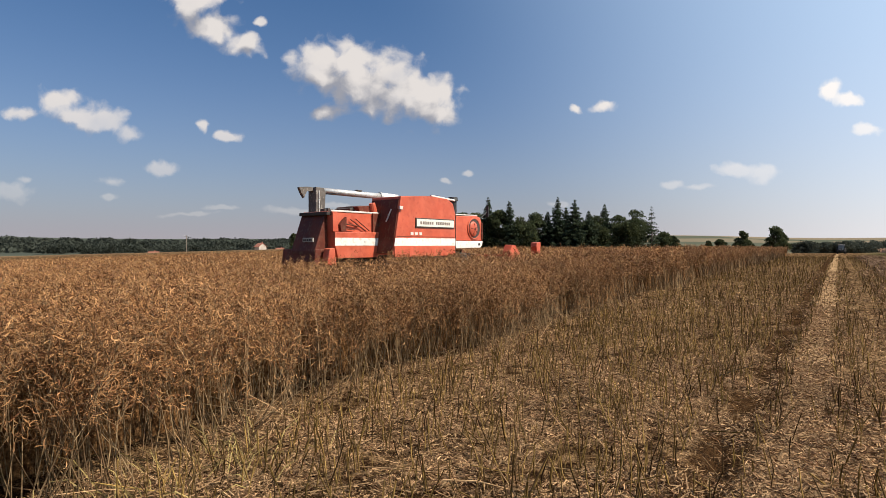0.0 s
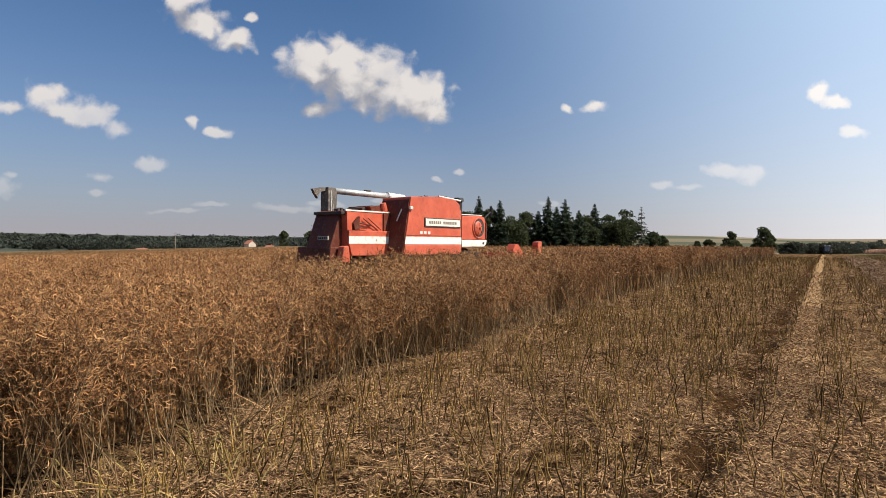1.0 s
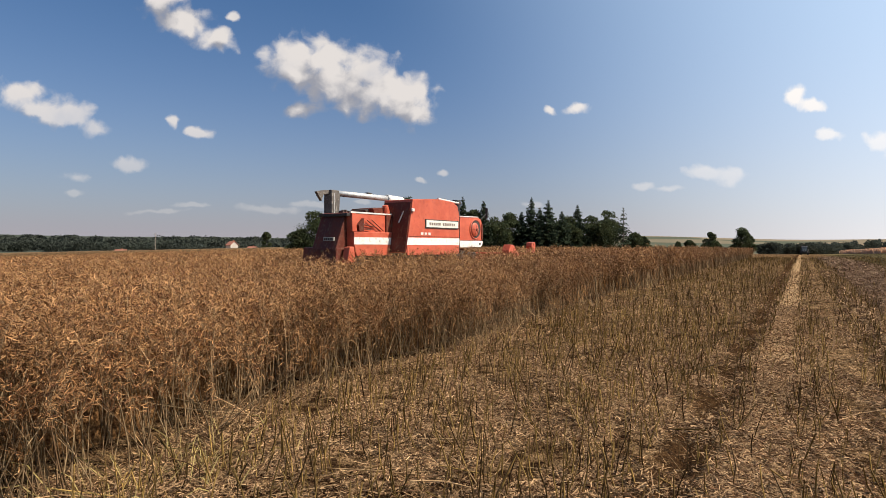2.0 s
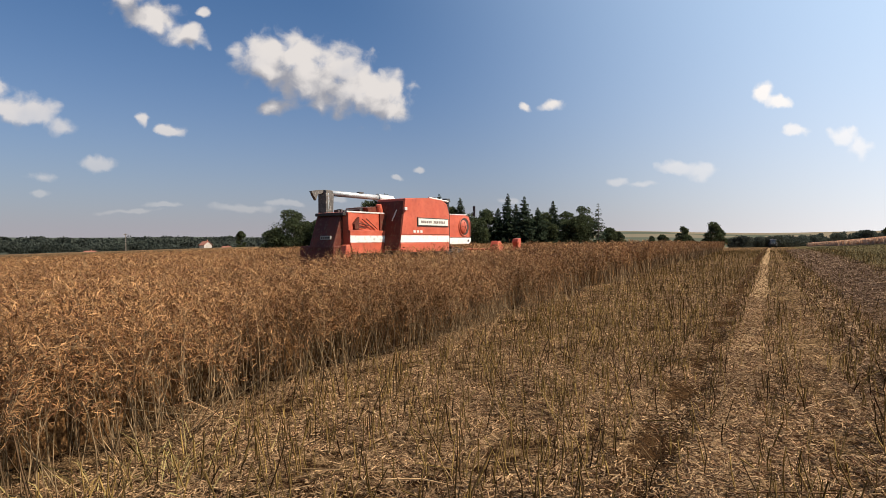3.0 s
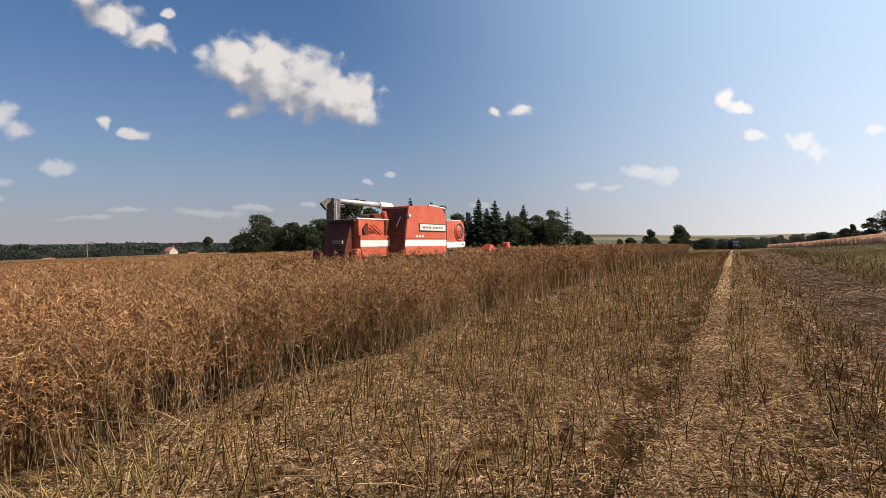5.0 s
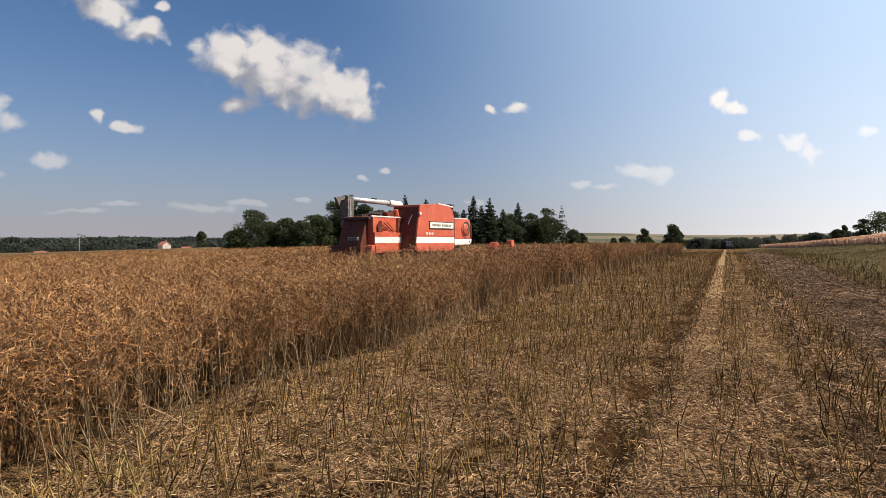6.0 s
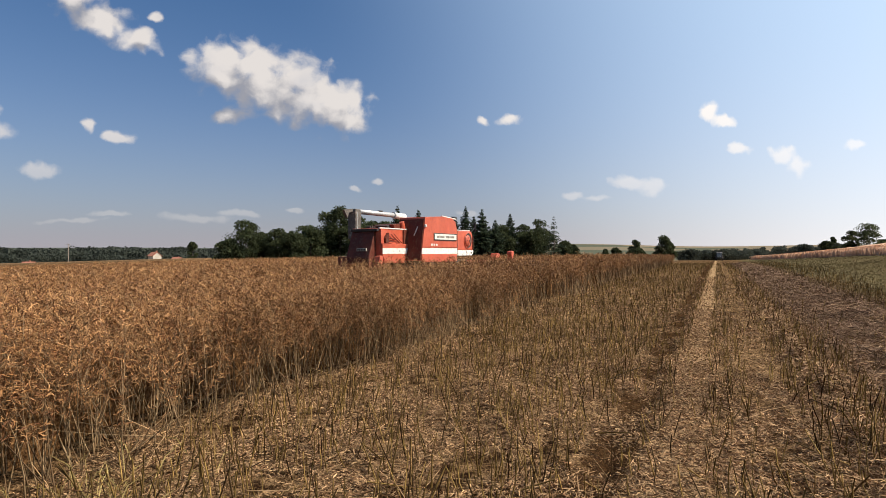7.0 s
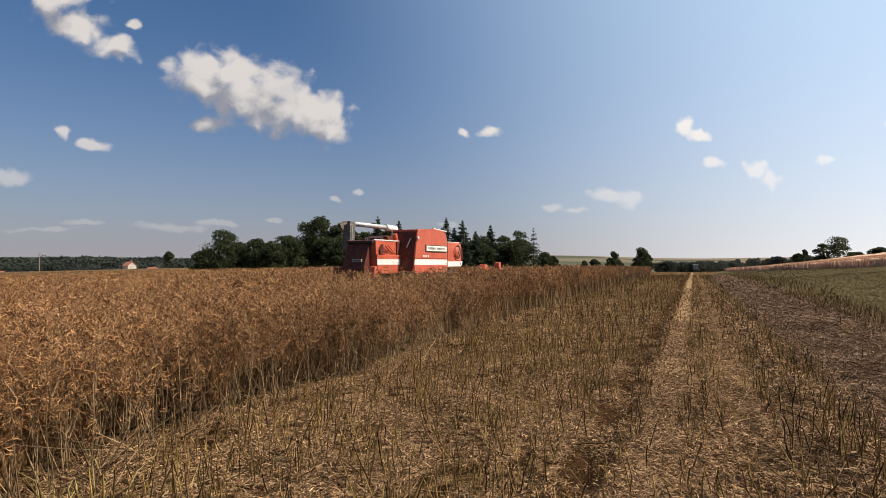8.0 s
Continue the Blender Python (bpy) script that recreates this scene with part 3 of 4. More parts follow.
# ---------- stubble, straw and swath ----------
def stubble():
    rng = np.random.default_rng(21)
    chunks = []
    for s0, s1, c0, c1, dens, sides, fat in ((0.5, 14, -6.4, 3.6, 80, 3, 1.1), (14, 34, -6.4, 6, 46, 2, 1.2), (34, 90, -7, 7, 12, 2, 2.2)):
        s, c = scatter(rng, s0, s1, c0, c1, dens)
        # drilled in rows, with gaps in the wheel tracks
        c = np.round(c / 0.17) * 0.17 + rng.normal(0, 0.035, len(c))
        clump = np.sin(s * 5.3 + c * 9) + np.sin(s * 2.1 - c * 4.0)
        x, y = place_of(s, c)
        keep = (c > crop_edge(s) + 0.12) & seen(x, y) & (rng.random(len(s)) < 0.62 + 0.25 * clump)
        track = np.abs(c - TRAM)
        keep &= (track > 0.17) | (rng.random(len(s)) < 0.12)
        keep &= (np.abs(c - (TRAM - 0.52)) > 0.16) | (rng.random(len(s)) < 0.25)
        keep &= (np.abs(c - 0.55) > 0.2) | (rng.random(len(s)) < 0.2)
        keep |= (np.abs(c - RIDGE) < 0.12) & seen(x, y) & (rng.random(len(s)) < 0.5)
        keep &= (c < 1.75) | (c > 4.0) | (rng.random(len(s)) < 0.15)
        s, c, x, y = s[keep], c[keep], x[keep], y[keep]
        n = len(s)
        h = rng.uniform(0.15, 0.38, n) * np.where((c > -1.0) & (c < 1.7), 0.8, 1.0) * np.where(np.abs(c - RIDGE) < 0.22, 1.25, 1.0)
        lean = rng.normal(0, 0.2, (n, 2)) * h[:, None]
        fallen = rng.random(n) < 0.06
        lean[fallen] *= 4.5
        foot = np.stack([x, y, land(x, y) - 0.01], -1)
        head = foot + np.stack([lean[:, 0], lean[:, 1], np.where(fallen, h * 0.5, h)], -1)
        midp = (foot + head) / 2 + rng.normal(0, 0.008, (n, 3))
        r = rng.uniform(0.0028, 0.0060, (n, 1)) * fat
        chunks.append(strands(np.stack([foot, midp, head], 1), r * np.array([[1.15, 1.0, 0.9]]), sides, rng))
        # side stubs on some stems
        k = rng.random(n) < 0.35
        b0 = foot[k] + (head - foot)[k] * rng.uniform(0.45, 0.8, (k.sum(), 1))
        b1 = b0 + np.stack([rng.normal(0, 0.035, k.sum()), rng.normal(0, 0.035, k.sum()), rng.uniform(0.04, 0.11, k.sum())], -1)
        chunks.append(strands(np.stack([b0, b1], 1), np.tile(r[k] * 0.55, (1, 2)), 2, rng))
    ob = soup("stubble", chunks, M_STUBBLE)
    tagged(ob, "upright brown rapeseed stubble stems in drilled rows", "stubble", kind="stuff")
    # chopped straw on the ground
    chunks = []
    for s0, s1, c0, c1, dens, fat in ((1, 9.5, -6, 3.4, 5200, 0.95), (9.5, 18, -6, 5, 1500, 1.25), (18, 40, -6, 6, 130, 2.2)):
        s, c = scatter(rng, s0, s1, c0, c1, dens)
        x, y = place_of(s, c)
        patch = 0.62 + 0.3 * np.sin(s * 3.7 + 2 * np.sin(c * 2.3)) + 0.35 * np.sin(c * 7.1 + 2.0 * np.sin(s * 2.6)) + 0.2 * np.sin(c * 2.1 - s * 0.9)
        patch = np.where(np.abs(c - TRAM) < 0.27, 1.0, patch)
        patch = np.where(np.abs(c - (TRAM - 0.52)) < 0.2, 0.35 + 0.3 * np.sin(s * 3.3 + 1), patch)
        keep = seen(x, y) & (c > crop_edge(s) - 0.5) & (rng.random(len(s)) < patch)
        x, y = x[keep], y[keep]
        n = len(x)
        ln = (rng.gamma(2.0, 0.013, n) + 0.014) * fat ** 0.5
        ang = rng.uniform(0, np.pi, n)
        z = land(x, y) + 0.004 + 0.045 * rng.random(n) ** 1.5
        d = np.stack([np.cos(ang) * ln, np.sin(ang) * ln, rng.normal(0, 0.35, n) * ln], -1)
        mid = np.stack([x, y, z], -1)
        chunks.append(strands(np.stack([mid - d / 2, mid + d / 2], 1), np.tile(rng.uniform(0.0016, 0.0042, (n, 1)) * fat, (1, 2)), 2, rng))
    # long loose stalks lying about
    s, c = scatter(rng, 2, 16, -5.4, 3.4, 2.6)
    x, y = place_of(s, c)
    n = len(x)
    ln, ang = rng.uniform(0.2, 0.75, n), rng.uniform(0, 2 * np.pi, n)
    a = np.stack([x, y, land(x, y) + rng.uniform(0.01, 0.05, n)], -1)
    b = a + np.stack([np.cos(ang) * ln, np.sin(ang) * ln, rng.uniform(0, 0.12, n)], -1)
    chunks.append(strands(np.stack([a, (a + b) / 2 + rng.normal(0, 0.02, (n, 3)) * [1, 1, 0.5], b], 1), np.tile(rng.uniform(0.0025, 0.005, (n, 1)), (1, 3)), 3, rng))
    # pale straw combed up along the stubble ridge
    s, c = scatter(rng, 3, 42, RIDGE - 0.28, RIDGE + 0.28, 700)
    x, y = place_of(s, c)
    n = len(x)
    ln, ang = rng.uniform(0.05, 0.3, n), np.pi / 2 - ROW_AZ + rng.normal(0, 0.7, n)
    mid = np.stack([x, y, land(x, y) + 0.01 + rng.random(n) * 0.10 * np.cos((c - RIDGE) / 0.28 * np.pi / 2)], -1)
    d = np.stack([np.cos(ang) * ln, np.sin(ang) * ln, rng.normal(0, 0.2, n) * ln], -1)
    chunks.append(strands(np.stack([mid - d / 2, mid + d / 2], 1), np.tile((0.0022 + 0.00016 * s)[:, None], (1, 2)), 2, rng))
    # bent stalks leaning out of the crop's foot
    n = 130
    s = rng.uniform(0.8, 13, n)
    x, y = place_of(s, crop_edge(s) + rng.uniform(-0.1, 0.45, n))
    ln, ang = rng.uniform(0.25, 0.8, n), rng.uniform(0, 2 * np.pi, n)
    a = np.stack([x, y, land(x, y)], -1)
    b = a + np.stack([np.cos(ang) * ln * 0.75, np.sin(ang) * ln * 0.75, ln * rng.uniform(0.1, 0.6, n)], -1)
    chunks.append(strands(np.stack([a, (a + b) / 2 + [0, 0, 0.03], b], 1), np.tile(rng.uniform(0.003, 0.0055, (n, 1)), (1, 3)), 3, rng))
    ob = soup("straw", chunks, M_STRAW)
    tagged(ob, "pale chopped straw and loose stalks on the soil", "straw", kind="stuff")
    # the threshed swath on the neighbouring land
    chunks = []
    for s0, s1, dens, fat in ((3, 16, 950, 0.95), (16, 40, 400, 1.3), (40, 95, 60, 2.8)):
        s, c = scatter(rng, s0, s1, 1.7, 4.9, dens)
        x, y = place_of(s, c)
        w = np.cos(np.clip((c - 2.9) / np.where(c < 2.9, 1.2, 2.0), -1, 1) * np.pi / 2)
        keep = seen(x, y) & (rng.random(len(s)) < 0.35 + 0.65 * w)
        x, y, w = x[keep], y[keep], w[keep]
        n = len(x)
        ln, ang = rng.uniform(0.06, 0.4, n) * fat ** 0.5, rng.uniform(0, 2 * np.pi, n)
        lump = 0.55 + 0.45 * np.sin(s[keep] * 2.3 + 2 * np.sin(c[keep] * 3))
        mid = np.stack([x, y, land(x, y) + 0.01 + rng.random(n) * 0.24 * w * lump], -1)
        d = np.stack([np.cos(ang) * ln, np.sin(ang) * ln, rng.normal(0, 0.25, n) * ln], -1)
        chunks.append(strands(np.stack([mid - d / 2, mid + rng.normal(0, 0.03, (n, 3)), mid + d / 2], 1), np.tile(rng.uniform(0.002, 0.0045, (n, 1)) * fat, (1, 3)), 2, rng))
    ob = soup("straw_swath", chunks, M_SWATH)
    tagged(ob, "dark reddish swath of threshed rapeseed straw", "swath", kind="stuff")


stubble()


def weeds():
    """Low grey-green growth in the older stubble of the neighbouring land."""
    rng = np.random.default_rng(31)
    chunks = []
    for s0, s1, c0, c1, dens, fat in ((6, 30, 3.6, 14, 200, 0.42), (30, 70, 4.2, 24, 70, 0.8), (70, 150, 4.5, 24, 16, 1.6)):
        s, c = scatter(rng, s0, s1, c0, c1, dens)
        x, y = place_of(s, c)
        keep = seen(x, y) & (c < FAR_EDGE(s)) & (rng.random(len(s)) < 0.75 * step01(c, 3.4, 6.0))
        x, y = x[keep], y[keep]
        n = len(x)
        foot = np.stack([x, y, land(x, y) - 0.01], -1)
        tip = foot + np.stack([rng.normal(0, 0.08, n), rng.normal(0, 0.08, n), rng.uniform(0.03, 0.11, n)], -1)
        chunks.append(strands(np.stack([foot, tip], 1), np.tile([[0.012, 0.004]], (n, 1)) * fat * rng.uniform(0.5, 1.3, (n, 1)), 2, rng))
    tagged(soup("weeds", chunks, M_WEED), "grey-green weeds in old stubble", "weeds", kind="stuff")
    # lodged yellowish grass by the foot of the crop
    n = 90
    s, c = rng.normal(2.3, 0.7, n), rng.normal(-3.95, 0.25, n)
    x, y = place_of(s, c)
    ang, ln = rng.normal(2.2, 0.8, n), rng.uniform(0.2, 0.6, n)
    foot = np.stack([x, y, land(x, y)], -1)
    tip = foot + np.stack([np.cos(ang) * ln * 0.8, np.sin(ang) * ln * 0.8, ln * rng.uniform(0.1, 0.6, n)], -1)
    mid = (foot + tip) / 2 + np.stack([0 * ln, 0 * ln, ln * 0.18], -1)
    blades = strands(np.stack([foot, mid, tip], 1), np.tile([[0.004, 0.0035, 0.001]], (n, 1)), 2, rng)
    tagged(soup("grass", [blades], M_GRASS), "lodged yellow-green grass at the foot of the crop", "grass", kind="stuff")


def FAR_EDGE(s):
    return 23 - (s - 87) * 0.143 + 0.4 * np.sin(s * 0.3)


weeds()


def far_crop():
    """The ripe crop on the rise of the neighbouring land."""
    s, c = np.meshgrid(np.arange(45, 185, 1.0), np.concatenate([np.arange(0, 1.01, 0.25), np.arange(1.4, 50, 1.2)]), indexing="ij")
    x, y = place_of(s, FAR_EDGE(s) + c)
    rng = np.random.default_rng(5)
    z = land(x, y) + np.where(c < 0.1, -0.05, np.where(c < 0.3, 0.7, 1.0)) + rng.normal(0, 0.06, s.shape) * (c > 0.1)
    idx = np.arange(s.size).reshape(s.shape)
    q = np.stack([idx[:-1, :-1], idx[1:, :-1], idx[1:, 1:], idx[:-1, 1:]], -1).reshape(-1, 4)
    n = 60000
    ss, cc = rng.uniform(45, 184, n), rng.uniform(-0.25, 16, n)
    px, py = place_of(ss, FAR_EDGE(ss) + cc)
    foot = np.stack([px, py, land(px, py) + np.where(cc < 0.2, 0.0, 0.6)], -1)
    tip = foot + np.stack([rng.normal(0, 0.15, n), rng.normal(0, 0.15, n), rng.uniform(0.35, 0.6, n) + np.where(cc < 0.2, 0.5, 0)], -1)
    ob = soup("distant_crop", [(np.stack([x, y, z], -1).reshape(-1, 3), q), strands(np.stack([foot, tip], 1), np.tile([[0.045, 0.02]], (n, 1)), 2, rng)], M_PINK)
    tagged(ob, "pinkish ripe crop on the rising neighbouring field", "crop", kind="stuff")


far_crop()


# ---------- trees ----------
def leaf_cards(centres, size, rng, flat=0.0):
    """Small leaf clumps: one bent quad each, at random tilts."""
    n = len(centres)
    a = unit(rng.normal(size=(n, 3)) * [1, 1, 1 - flat])
    b = unit(np.cross(a, rng.normal(size=(n, 3))))
    sz = size * rng.uniform(0.6, 1.3, (n, 1))
    v = np.stack([centres - a * sz, centres - b * sz * 0.7, centres + a * sz, centres + b * sz * 0.7], 1)
    v[:, 1] += rng.normal(0, 0.15, (n, 3)) * sz
    v[:, 3] += rng.normal(0, 0.15, (n, 3)) * sz
    return v.reshape(-1, 3), np.arange(n * 4).reshape(n, 4)


def broad_crown(height, width, rng, leaves, low=0.12, lobes=14, size=0.16):
    """Leaf clumps on the skins of many overlapping lobes."""
    pts = []
    for i in range(lobes):
        t = rng.uniform(0, 1)
        zc = height * (low + (0.95 - low) * (0.15 + 0.8 * t))
        spread = width / 2 * math.sqrt(max(0.05, 1 - (2 * t - 0.75) ** 2 * 0.75)) * 0.72
        ang, rad = rng.uniform(0, 2 * math.pi), spread * math.sqrt(rng.uniform(0.02, 1))
        lr = width * rng.uniform(0.13, 0.24)
        d = unit(rng.normal(size=(leaves // lobes, 3)))
        d[:, 2] = np.abs(d[:, 2]) * np.where(rng.random(len(d)) < 0.75, 1, -1)
        pts.append(np.array([math.cos(ang) * rad, math.sin(ang) * rad, min(zc, height - lr * 0.7)]) + d * lr * rng.uniform(0.55, 1.08, (len(d), 1)) * [1, 1, 0.85])
    p = np.concatenate(pts)
    p = p[p[:, 2] > height * 0.02]
    return leaf_cards(p, size, rng)


def tree_wood(height, rng, limbs=7, r=0.16, top=0.8):
    pts = np.array([[0, 0, -0.3], [0.05, 0.02, height * 0.3], [0.0, 0.08, height * top]])
    out = [strands(pts[None], np.array([[r, r * 0.75, r * 0.2]]), 7, rng)]
    for i in range(limbs):
        t = rng.uniform(0.25, 0.75)
        a = np.array([0, 0, height * t * top])
        ang = rng.uniform(0, 2 * math.pi)
        b = a + np.array([math.cos(ang), math.sin(ang), 0.9]) * height * rng.uniform(0.12, 0.22)
        out.append(strands(np.stack([a, (a + b) / 2 + [0, 0, 0.1], b])[None], np.array([[r * 0.45, r * 0.3, r * 0.1]]), 5, rng))
    return out


def broad_tree(x, y, height, width, seed, label, leaves=6500, low=0.03, size=0.15, lobes=26):
    rng = np.random.default_rng(seed)
    t = empty("tree", pose(x, y, float(land(x, y)), 0, 0, rng.uniform(0, 360)))
    soup("trunk", tree_wood(height, rng), M_BARK, t)
    soup("crown", [broad_crown(height, width, rng, leaves, low, lobes, size)], M_LEAF, t)["kind"] = "stuff"
    return tagged(t, label, "tree", "trees at the field's end")


def spruce_tree(x, y, height, width, seed, label, sparse=False):
    rng = np.random.default_rng(seed)
    t = empty("spruce_tree", pose(x, y, float(land(x, y)), 0, 0, rng.uniform(0, 360)))
    soup("trunk", tree_wood(height, rng, 0, 0.14, 0.98), M_BARK, t)
    width *= 1.35
    pts, twigs, sizes = [], [], []
    whorls = int(height * (2.4 if sparse else 4.2))
    for i in range(whorls):
        f = (i + rng.uniform(0, 0.8)) / whorls
        z = height * (0.12 + 0.87 * f)
        reach = width / 2 * (1 - f) ** 0.8 * rng.uniform(0.7, 1.15) + 0.08
        for k in range(5 if sparse else 8):
            ang = rng.uniform(0, 2 * math.pi)
            length = reach * rng.uniform(0.55, 1.12)
            m = max(3, int(length * (12 if sparse else 22)))
            u = rng.uniform(0.12, 1, m)
            dz = -0.22 * length * u + 0.12 * length * u * u + rng.normal(0, 0.07, m)
            side = rng.normal(0, 0.10, m)
            pts.append(np.stack([np.cos(ang) * length * u - np.sin(ang) * side, np.sin(ang) * length * u + np.cos(ang) * side, z + dz], -1))
            sizes.append(np.full((m, 1), 0.08 + (0.1 if sparse else 0.15) * (1 - f)))
            twigs.append(np.array([[0, 0, z], [np.cos(ang) * length * 0.5, np.sin(ang) * length * 0.5, z - 0.08 * length], [np.cos(ang) * length, np.sin(ang) * length, z - 0.1 * length]]))
    soup("branches", [strands(np.array(twigs), np.tile([[0.03, 0.02, 0.008]], (len(twigs), 1)), 3, rng)], M_BARK, t)["kind"] = "stuff"
    soup("needles", [leaf_cards(np.concatenate(pts), np.concatenate(sizes), rng, 0.5)], M_NEEDLE, t)["kind"] = "stuff"
    return tagged(t, label, "tree", "trees at the field's end")


GROVE_Y = 95.0
# across (tangent from straight ahead), top (tangent above the eye), width in metres, kind
GROVE = [
    (-0.178, 0.054, 6.4, "b"), (-0.205, 0.022, 4.2, "b"), (-0.150, 0.034, 4.6, "b"), (-0.125, 0.040, 4.0, "b"), (-0.098, 0.036, 4.5, "b"),
    (-0.070, 0.052, 5.0, "b"), (-0.045, 0.070, 5.2, "b"), (-0.020, 0.081, 6.0, "b"), (0.008, 0.066, 5.0, "b"), (0.034, 0.054, 5.0, "b"), (0.060, 0.056, 4.6, "b"),
    (0.080, 0.084, 3.6, "s"), (0.100, 0.060, 4.4, "b"), (0.117, 0.077, 3.6, "s"), (0.140, 0.050, 4.8, "b"), (0.165, 0.054, 4.6, "b"), (0.185, 0.058, 3.4, "s"),
    (0.203, 0.083, 4.0, "s"), (0.218, 0.066, 3.6, "s"), (0.233, 0.079, 4.0, "s"), (0.258, 0.060, 3.8, "s"), (0.270, 0.048, 4.8, "b"), (0.286, 0.072, 4.0, "s"),
    (0.310, 0.050, 5.2, "b"), (0.340, 0.063, 5.4, "b"), (0.369, 0.067, 3.8, "l"), (0.390, 0.020, 3.2, "b"), (0.402, 0.013, 3.0, "b"), (0.245, 0.040, 5.0, "b"), (0.325, 0.04, 5.0, "b"),
    (0.075, 0.044, 5.0, "b"), (0.018, 0.048, 5.0, "b"), (-0.062, 0.034, 5.0, "b"), (-0.03, 0.044, 5.4, "b"),
]


def grove():
    rng = random.Random(4)
    for i, (u, v, w, kind) in enumerate(GROVE):
        y = GROVE_Y + rng.uniform(-4, 6)
        x = u * y
        height = EYE + v * y - float(land(x, y))
        if kind == "s":
            spruce_tree(x, y, height, w, 100 + i, "tall dark green spruce beside the rapeseed field")
        elif kind == "l":
            spruce_tree(x, y, height, w, 100 + i, "thin sparse larch at the end of the grove", True)
        else:
            broad_tree(x, y, height, w * 1.15, 100 + i, "dense dark green broadleaf tree beyond the rapeseed")
    for u, v, w, y, seed, label in ((0.531, 0.023, 5.2, 150, 301, "round dark tree beyond the field"), (0.584, 0.031, 6.2, 150, 302, "round dark tree beyond the field"),
                                    (0.603, 0.016, 4.2, 152, 303, "small dark tree beyond the field"), (0.488, 0.012, 3.6, 150, 304, "low dark bush beyond the field"),
                                    (0.470, 0.008, 3.0, 152, 307, "low dark bush beyond the field"), (1.035, 0.056, 9.0, 128, 305, "airy broadleaf tree on the rise"), (1.000, 0.042, 4.6, 128, 306, "small broadleaf tree on the rise"),
                                    (1.085, 0.024, 5.0, 128, 308, "low bush on the rise"), (1.14, 0.034, 6.0, 128, 309, "broadleaf tree on the rise"),
                                    (0.955, 0.030, 4.0, 200, 310, "small broadleaf tree on the rise"), (0.94, 0.024, 5.0, 204, 311, "small broadleaf tree on the rise"), (-0.264, 0.019, 7.0, 300, 312, "lone round tree beyond the far field edge")):
        x = u * y
        broad_tree(x, y, EYE + v * y - float(land(x, y)), w, seed, label, 3600, 0.02, 0.14 * (y / 110), 14)


grove()


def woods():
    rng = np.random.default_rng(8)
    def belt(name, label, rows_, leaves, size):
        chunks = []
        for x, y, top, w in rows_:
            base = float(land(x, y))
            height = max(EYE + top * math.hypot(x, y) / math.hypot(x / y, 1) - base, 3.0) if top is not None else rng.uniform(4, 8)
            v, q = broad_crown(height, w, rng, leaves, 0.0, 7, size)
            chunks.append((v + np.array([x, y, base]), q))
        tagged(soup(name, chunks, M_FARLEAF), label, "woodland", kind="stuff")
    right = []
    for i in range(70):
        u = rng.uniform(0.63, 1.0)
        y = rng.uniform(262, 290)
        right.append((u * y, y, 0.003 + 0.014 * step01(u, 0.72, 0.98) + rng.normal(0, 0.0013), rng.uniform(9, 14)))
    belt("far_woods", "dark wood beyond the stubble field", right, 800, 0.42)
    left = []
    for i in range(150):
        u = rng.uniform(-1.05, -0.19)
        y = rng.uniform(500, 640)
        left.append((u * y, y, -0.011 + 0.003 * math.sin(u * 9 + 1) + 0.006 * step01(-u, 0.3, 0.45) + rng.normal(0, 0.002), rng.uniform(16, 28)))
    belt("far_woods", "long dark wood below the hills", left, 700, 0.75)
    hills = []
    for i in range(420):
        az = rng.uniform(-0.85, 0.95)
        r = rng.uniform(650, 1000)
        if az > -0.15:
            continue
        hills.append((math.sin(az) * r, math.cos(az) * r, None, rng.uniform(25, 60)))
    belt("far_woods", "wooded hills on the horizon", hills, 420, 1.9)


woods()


# ---------- far buildings ----------
def house(u, y, width, depth, wall, roof, seed, label):
    x = u * y
    h = empty("house", pose(x, y, float(land(x, y)) - 0.2, 0, 0, 20 + seed * 25))
    bm = prism(bmesh.new(), [(-width / 2, 0), (width / 2, 0), (width / 2, wall), (0, wall + roof - 0.25), (-width / 2, wall)], -depth / 2, depth / 2)
    part("wall", bm, M_WALL, h)
    t = 0.18
    bm = prism(bmesh.new(), [(-width / 2 - 0.4, wall - 0.2), (0, wall + roof), (width / 2 + 0.4, wall - 0.2), (width / 2 + 0.4, wall - 0.2 + t), (0, wall + roof + t), (-width / 2 - 0.4, wall - 0.2 + t)], -depth / 2 - 0.3, depth / 2 + 0.3)
    part("roof", bm, M_TILE, h, "red clay tile roof")
    part("chimney", box(bmesh.new(), 0.6, 1.1, -0.3, 0.2, wall + roof * 0.5, wall + roof + 0.7), M_TILE, h)
    for k in (-1, 1):
        part("window", box(bmesh.new(), k * width * 0.25 - 0.45, k * width * 0.25 + 0.45, -depth / 2 - 0.05, -depth / 2 + 0.1, 1.0, 2.2), M_PANE, h)
    part("door", box(bmesh.new(), -0.45, 0.45, -depth / 2 - 0.05, -depth / 2 + 0.1, 0.2, 2.2), M_DARK, h)
    return tagged(h, label, "house", "far farm buildings")


house(-0.323, 290, 4.0, 4.8, 3.7, 1.8, 1, "small pale house with a red tile roof beyond the crop")
house(-0.288, 300, 3.8, 4.4, 1.8, 1.3, 2, "low white farm building beside a tree")
house(-0.512, 285, 3.8, 4.6, 1.6, 1.1, 3, "low pale shed at the far field edge")


